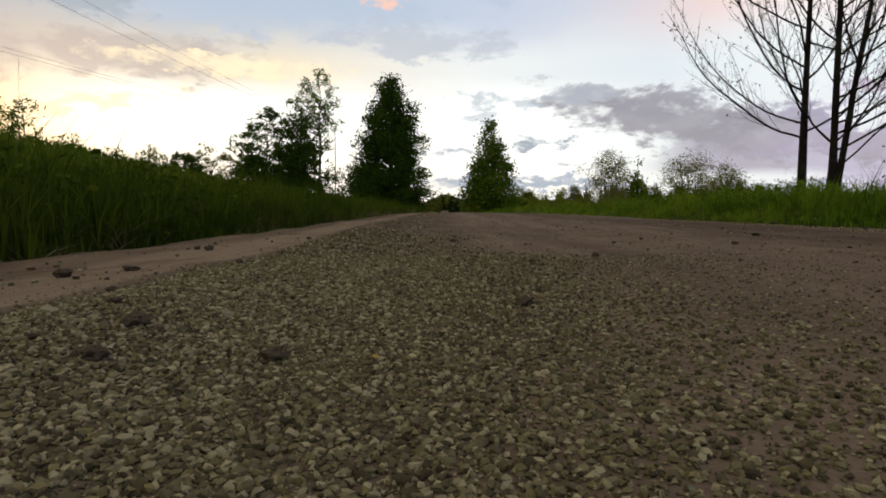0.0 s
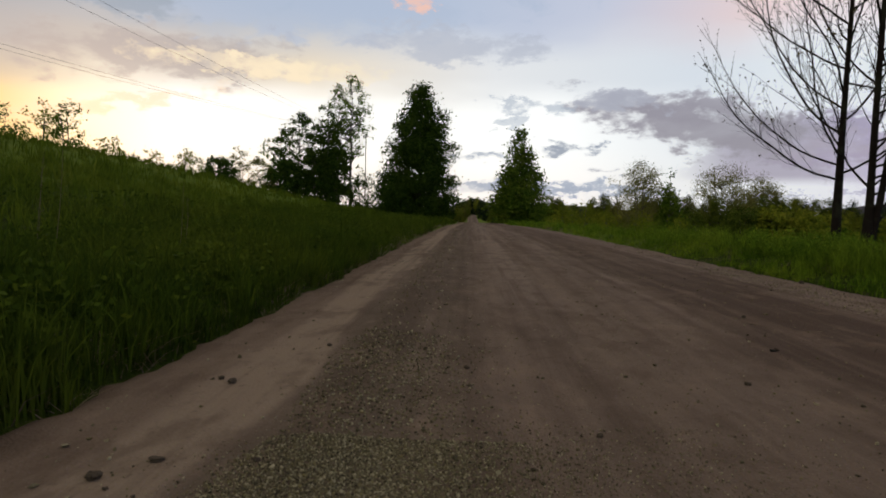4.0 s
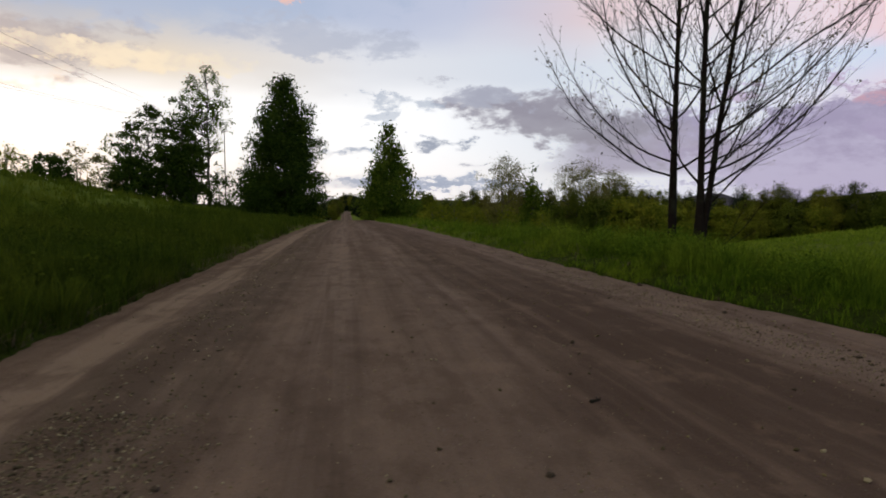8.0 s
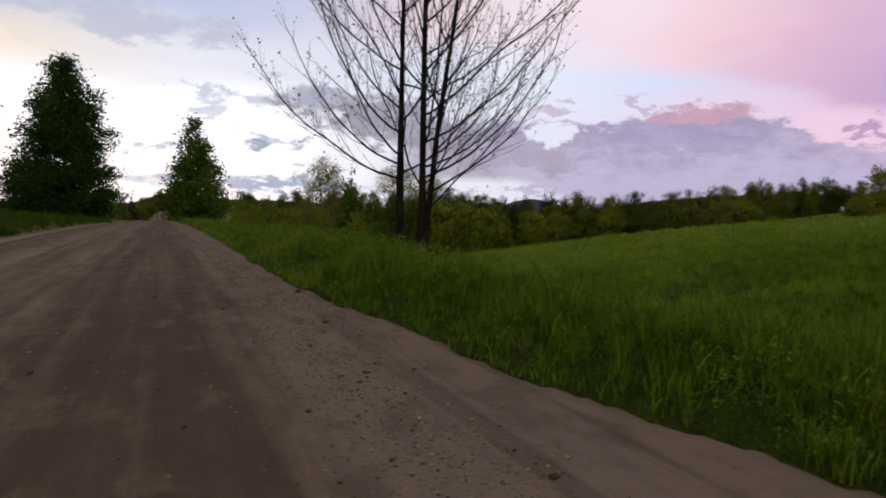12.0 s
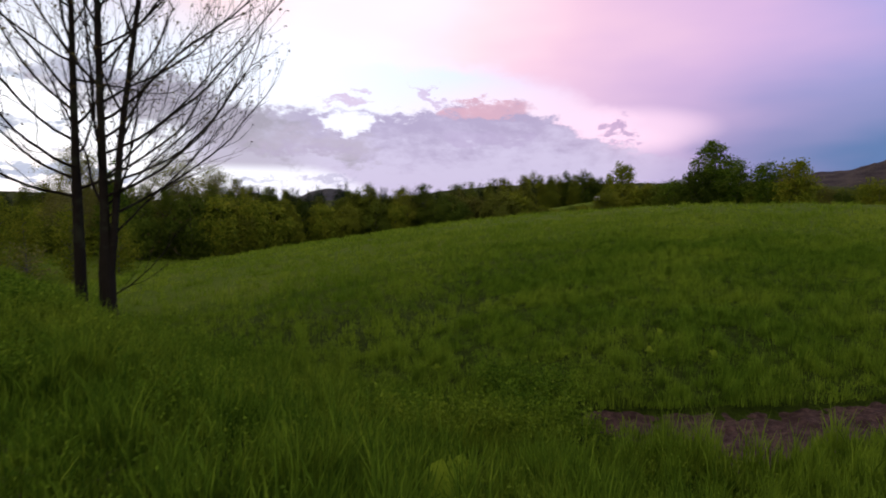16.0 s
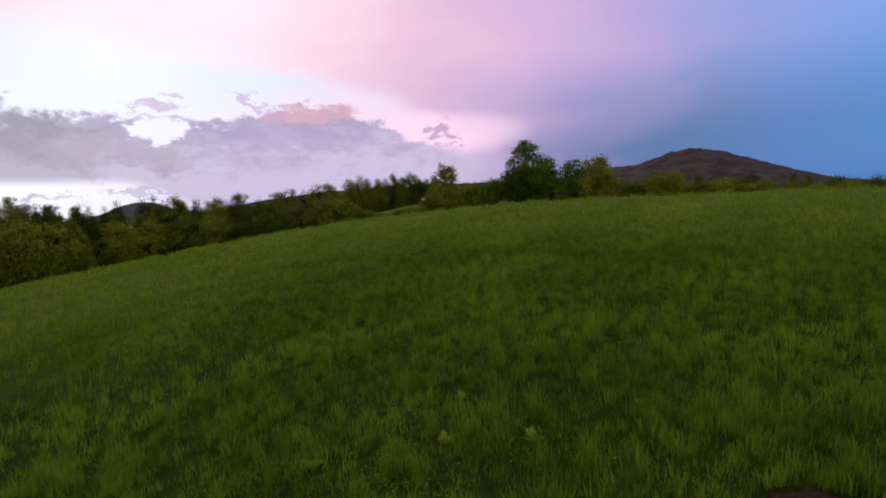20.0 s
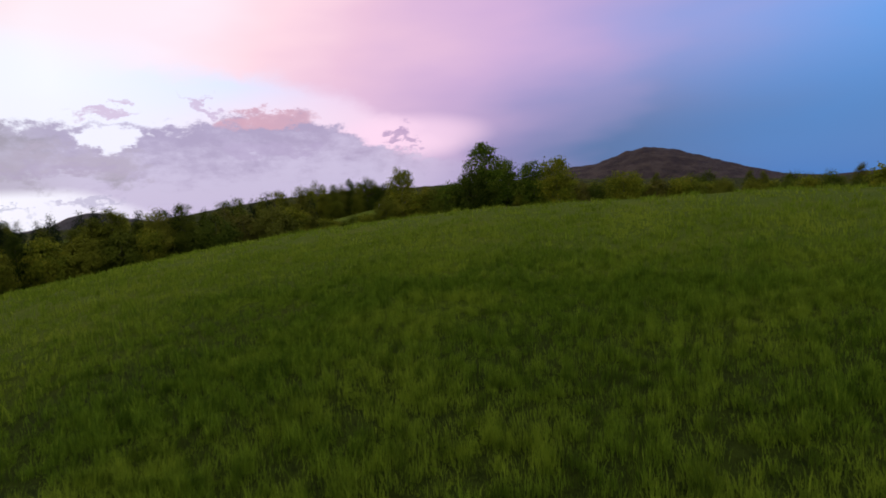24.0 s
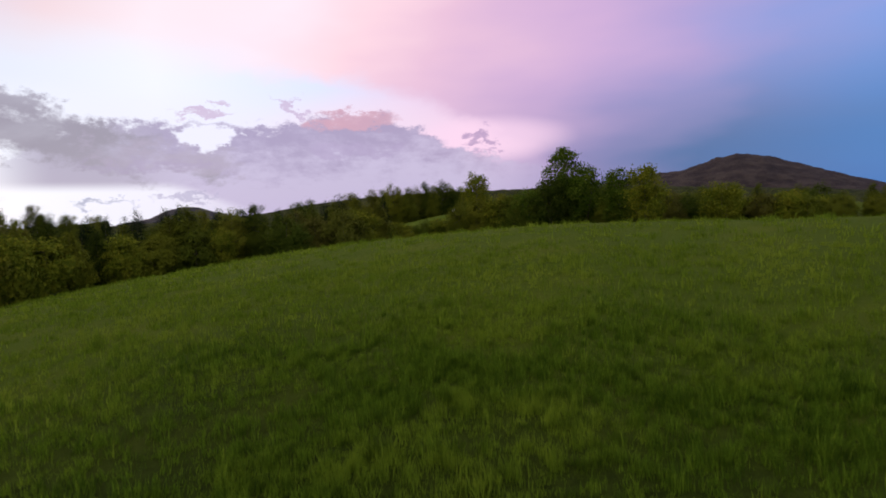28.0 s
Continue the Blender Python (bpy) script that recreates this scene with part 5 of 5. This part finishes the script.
def meadow(name, zones, mat, label, lean, keep):
    X, Y, H, W = [], [], [], []
    for n, x0, x1, y0, y1, h0, h1, w in zones:
        k = 20
        cx, cy = rng.uniform(x0, x1, n // k), rng.uniform(y0, y1, n // k)
        grow = rng.uniform(0.5, 1.25, n // k)
        n = (n // k) * k
        x, y = np.repeat(cx, k) + rng.normal(size=n) * (0.025 + w * 3), np.repeat(cy, k) + rng.normal(size=n) * (0.025 + w * 3)
        grow = np.repeat(grow, k)
        tuft = np.clip(0.5 + 0.7 * fbm(x, y, 0.11, 1.0) + 0.45 * fbm(x, y, 0.37, 4.0) + 0.15 * fbm(x, y, 1.7, 7.0), 0, 1.4)
        m = (rng.random(n) < 0.36 + 0.64 * tuft) & keep(x, y) & (track(x, y) < 0.9)
        x, y, tuft, grow = x[m], y[m], tuft[m], grow[m]
        X.append(x), Y.append(y)
        low = np.where((x > 4) & (x < 5.6) & (y < 24), 0.42 + 0.58 * sm(x - wide(y), 4.15, 4.9), 1.0)
        H.append(low * (h0 + (h1 - h0) * rng.random(len(x))) * (0.35 + 0.95 * np.clip(tuft, 0, 1.2)) * grow)
        W.append(np.full(len(x), w) * rng.uniform(0.6, 1.3, len(x)))
    X, Y, H, W = (np.concatenate(v) for v in (X, Y, H, W))
    V, T, Q = blades(rng, X, Y, ground_z(X, Y) - 0.03, H, W, lean)
    return tagged(part(name, mesh(name, V, T, Q), mat), label, "grass", kind="stuff")


left_ok = lambda x, y: x < ROAD_L - 0.02 + edge_noise(y)
right_ok = lambda x, y: x > ROAD_R + 0.02 + wide(y) - edge_noise(y)
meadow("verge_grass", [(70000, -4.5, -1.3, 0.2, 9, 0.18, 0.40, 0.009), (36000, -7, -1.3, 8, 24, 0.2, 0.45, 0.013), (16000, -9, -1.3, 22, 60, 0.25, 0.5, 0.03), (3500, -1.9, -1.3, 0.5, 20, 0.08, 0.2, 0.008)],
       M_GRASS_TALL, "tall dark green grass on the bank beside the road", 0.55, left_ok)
meadow("hill_grass", [(36000, -16, -4, 1, 26, 0.2, 0.42, 0.018), (26000, -34, -8, 4, 60, 0.3, 0.6, 0.045), (9000, -40, -5, 50, 95, 0.3, 0.5, 0.08)],
       M_GRASS_HILL, "long green grass over the hillside", 0.5, left_ok)
meadow("verge_grass", [(80000, 4.0, 9.0, -3, 9, 0.18, 0.42, 0.010), (26000, 4.8, 6.4, 1.0, 9.5, 0.22, 0.42, 0.010), (30000, 4.0, 9.0, 8, 24, 0.2, 0.42, 0.015), (16000, 4.0, 10, 22, 75, 0.3, 0.5, 0.035), (26000, 4.05, 5.5, -2, 14, 0.14, 0.26, 0.008)],
       M_VERGE, "thick green verge grass between road and field", 0.5, right_ok)
meadow("field_grass", [(190000, 7.5, 14.2, -2, 8, 0.10, 0.25, 0.0075), (270000, 13.8, 22.5, -3, 10, 0.10, 0.25, 0.0080), (90000, 21, 30, -7, 16, 0.11, 0.25, 0.012), (90000, 20.5, 26, -4, 12, 0.10, 0.25, 0.0090), (150000, 7.0, 22, 8, 19, 0.11, 0.26, 0.0095), (24000, 8.5, 13.5, -0.5, 4.8, 0.05, 0.13, 0.006), (26000, 6.8, 10.2, -0.5, 3.2, 0.22, 0.40, 0.010)],
       M_GRASS_FIELD, "fresh green hayfield grass standing in uneven tufts", 0.45, lambda x, y: (x > 5.5) & (rng.random(len(x)) < sm(x, 31, 21) * sm(y, 19, 12)))
meadow("hayfield_grass", [(150000, 14, 36, -12, 22, 0.13, 0.25, 0.014), (40000, 7.5, 32, 10, 34, 0.16, 0.32, 0.022), (34000, 24, 56, -22, 40, 0.18, 0.32, 0.045), (26000, 8, 66, 32, 84, 0.2, 0.35, 0.08)],
       M_HAY, "pale green hayfield grass over the rise", 0.45, lambda x, y: (x > 5.5) & (rng.random(len(x)) < np.maximum(sm(x, 19, 29), sm(y, 10, 17))))


meadow("dry_grass", [(9000, 4.0, 5.1, -1, 14, 0.06, 0.18, 0.006), (1800, 4.0, 4.6, 14, 40, 0.08, 0.2, 0.012)], M_STALK, "flattened dry brown grass along the road's edge", 2.6, right_ok)
meadow("dry_grass", [(5000, -1.75, -1.3, 0.4, 14, 0.05, 0.16, 0.006), (1800, -1.8, -1.3, 14, 40, 0.08, 0.2, 0.012)], M_STALK, "flattened dry brown grass below the bank", 2.6, left_ok)


def herbs(name, zones, mat, label, keep):
    """Low broad-leaved growth among the grass: loose mounds of small leaves."""
    C, S = [], []
    for n, x0, x1, y0, y1, h, s in zones:
        cx, cy = rng.uniform(x0, x1, n), rng.uniform(y0, y1, n)
        m = keep(cx, cy) & (track(cx, cy) < 0.2) & (fbm(cx, cy, 0.7, 2.0) > -0.15)
        cx, cy = cx[m], cy[m]
        k = 26
        p = np.stack([np.repeat(cx, k), np.repeat(cy, k), np.zeros(len(cx) * k)], 1) + rng.normal(size=(len(cx) * k, 3)) * np.array([0.09, 0.09, 0])
        p[:, 2] = ground_z(p[:, 0], p[:, 1]) + h * np.repeat(rng.uniform(0.4, 1.1, len(cx)), k) * rng.random(len(p)) ** 0.6
        C.append(p), S.append(np.full(len(p), s))
    C, S = np.concatenate(C), np.concatenate(S)
    V, Q = leaves(rng, C, S, 0.3)
    return tagged(part(name, mesh(name, V, None, Q), mat), label, "grass", kind="stuff")


herbs("verge_herbs", [(1700, 4.6, 9.2, -1.5, 8, 0.30, 0.012), (1700, 4.8, 6.2, 4.5, 14, 0.42, 0.015), (1100, 7.6, 9.8, 3.7, 5.6, 0.40, 0.018), (900, 4.8, 8.6, 8, 20, 0.45, 0.024), (350, 8, 12, 2.0, 6, 0.14, 0.014)], M_VERGE, "low leafy herbs mixed into the verge grass", right_ok)
herbs("yellow_herbs", [(420, 5.4, 8.8, 8.6, 17, 0.30, 0.022), (160, 6.0, 8.2, 5.2, 8.6, 0.26, 0.016)], M_WEED, "yellow-green leafy weeds scattered through the verge", right_ok)
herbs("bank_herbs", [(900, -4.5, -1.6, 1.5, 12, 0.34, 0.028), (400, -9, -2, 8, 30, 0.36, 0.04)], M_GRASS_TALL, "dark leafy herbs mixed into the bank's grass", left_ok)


def weed(x, y, seed, size, count):
    """A low broad-leaved plant: leaves spreading from one root."""
    rng = np.random.default_rng(seed)
    e = empty("broadleaf_weed", x, y, float(ground_z(x, y)) - 0.01, "bright yellow-green broad-leaved weed in the grass", "weed", "broadleaf weeds")
    for k in range(count):
        th, L = 2.4 * k + rng.normal() * 0.3, size * rng.uniform(0.7, 1.2)
        out, side = np.array([math.cos(th), math.sin(th), 0]), np.array([-math.sin(th), math.cos(th), 0])
        rise = rng.uniform(0.6, 1.3)
        V, T = [], []
        for s, w in ((0, 0.02), (0.2, 0.09), (0.4, 0.15), (0.6, 0.18), (0.8, 0.13), (0.92, 0.06), (1.0, 0.005)):
            c = out * L * s * 0.7 + np.array([0, 0, L * rise * (s - 0.45 * s * s)])
            V += [c - side * w * L, c + np.array([0, 0, -0.04 * L]), c + side * w * L]
        for i in range(6):
            for j in (0, 1):
                T.append((3 * i + j, 3 * i + j + 1, 3 * i + j + 4, 3 * i + j + 3))
        part("leaf", mesh("leaf", V, None, T, True), M_WEED, e)
    return e


for k, (x, y, s) in enumerate([(6.3, 2.9, 0.34), (7.0, 2.1, 0.26), (7.3, 2.3, 0.22), (6.9, 3.3, 0.24), (11.6, 4.3, 0.13), (12.5, 4.6, 0.12), (10.9, 5.2, 0.13), (11.9, 3.6, 0.14), (9.8, 6.4, 0.14), (6.6, 8.0, 0.24), (5.9, 12.5, 0.3), (6.4, 14.0, 0.35), (13.4, 6.8, 0.11), (12.9, 2.9, 0.10)]):
    weed(x, y, 400 + k, s, 9)

# tall dry stalks standing over the bank's grass
for k, (x, y, h) in enumerate([(-3.3, 4.55, 1.15), (-3.7, 4.9, 0.95), (-3.55, 4.7, 1.0), (-3.1, 6.2, 0.85), (-2.9, 5.9, 0.7)]):
    rng2 = np.random.default_rng(700 + k)
    main = limb(rng2, (0, 0, 0), (0.05, 0.02, 1), h, 0.004, 8, 0.0, 0.03)
    V, Q = tubes([main] + sprout(rng2, main, 0.07, 55, lambda s: 0.06, 0.002, 3, 0.2, 0.45), 4)
    ob = part("dry_stalk", mesh("dry_stalk", V, None, Q), M_STALK)
    ob.location = (x, y, float(ground_z(x, y)) - 0.02)
    tagged(ob, "thin dry weed stalk standing above the grass", "weed", "dry stalks")


def stick(x, y, length, turn):
    rng2 = np.random.default_rng(760)
    V, Q = tubes([limb(rng2, (0, 0, 0), (math.cos(turn), math.sin(turn), 0.02), length, 0.008, 8, 0.0, 0.10, 0.5), limb(rng2, (0.04, 0.02, 0.004), (math.cos(turn + 0.6), math.sin(turn + 0.6), 0.1), length * 0.3, 0.004, 4, 0.0, 0.1, 0.4)], 6)
    ob = part("stick", mesh("stick", V, None, Q, True), M_BARK_DARK)
    ob.location = (x, y, float(road_surface(np.array(x), np.array(y))) + 0.008)
    return tagged(ob, "short dark broken stick lying on the gravel road", "stick")


stick(1.72, 3.24, 0.10, 0.55)


def stake(x, y, h):
    z = float(ground_z(x, y)) - 0.12
    e = empty("wooden_stake", x, y, z, "short dark weathered stake beside the muddy track", "post")
    V, Q = tubes([(np.array([[0, 0, 0], [0.01, 0, h * 0.5], [0.02, 0.01, h]]), np.array([0.015, 0.013, 0.011]))], 7)
    part("shaft", mesh("shaft", V, None, Q, True), M_BARK_DARK, e)
    V, Q = tubes([(np.array([[0.02, 0.01, h - 0.01], [0.022, 0.011, h + 0.025]]), np.array([0.0115, 0.005]))], 7)
    part("cap", mesh("cap", V, None, Q, True), M_POLE, e, "grey splintered top")
    return e


stake(11.18, 1.46, 0.34)
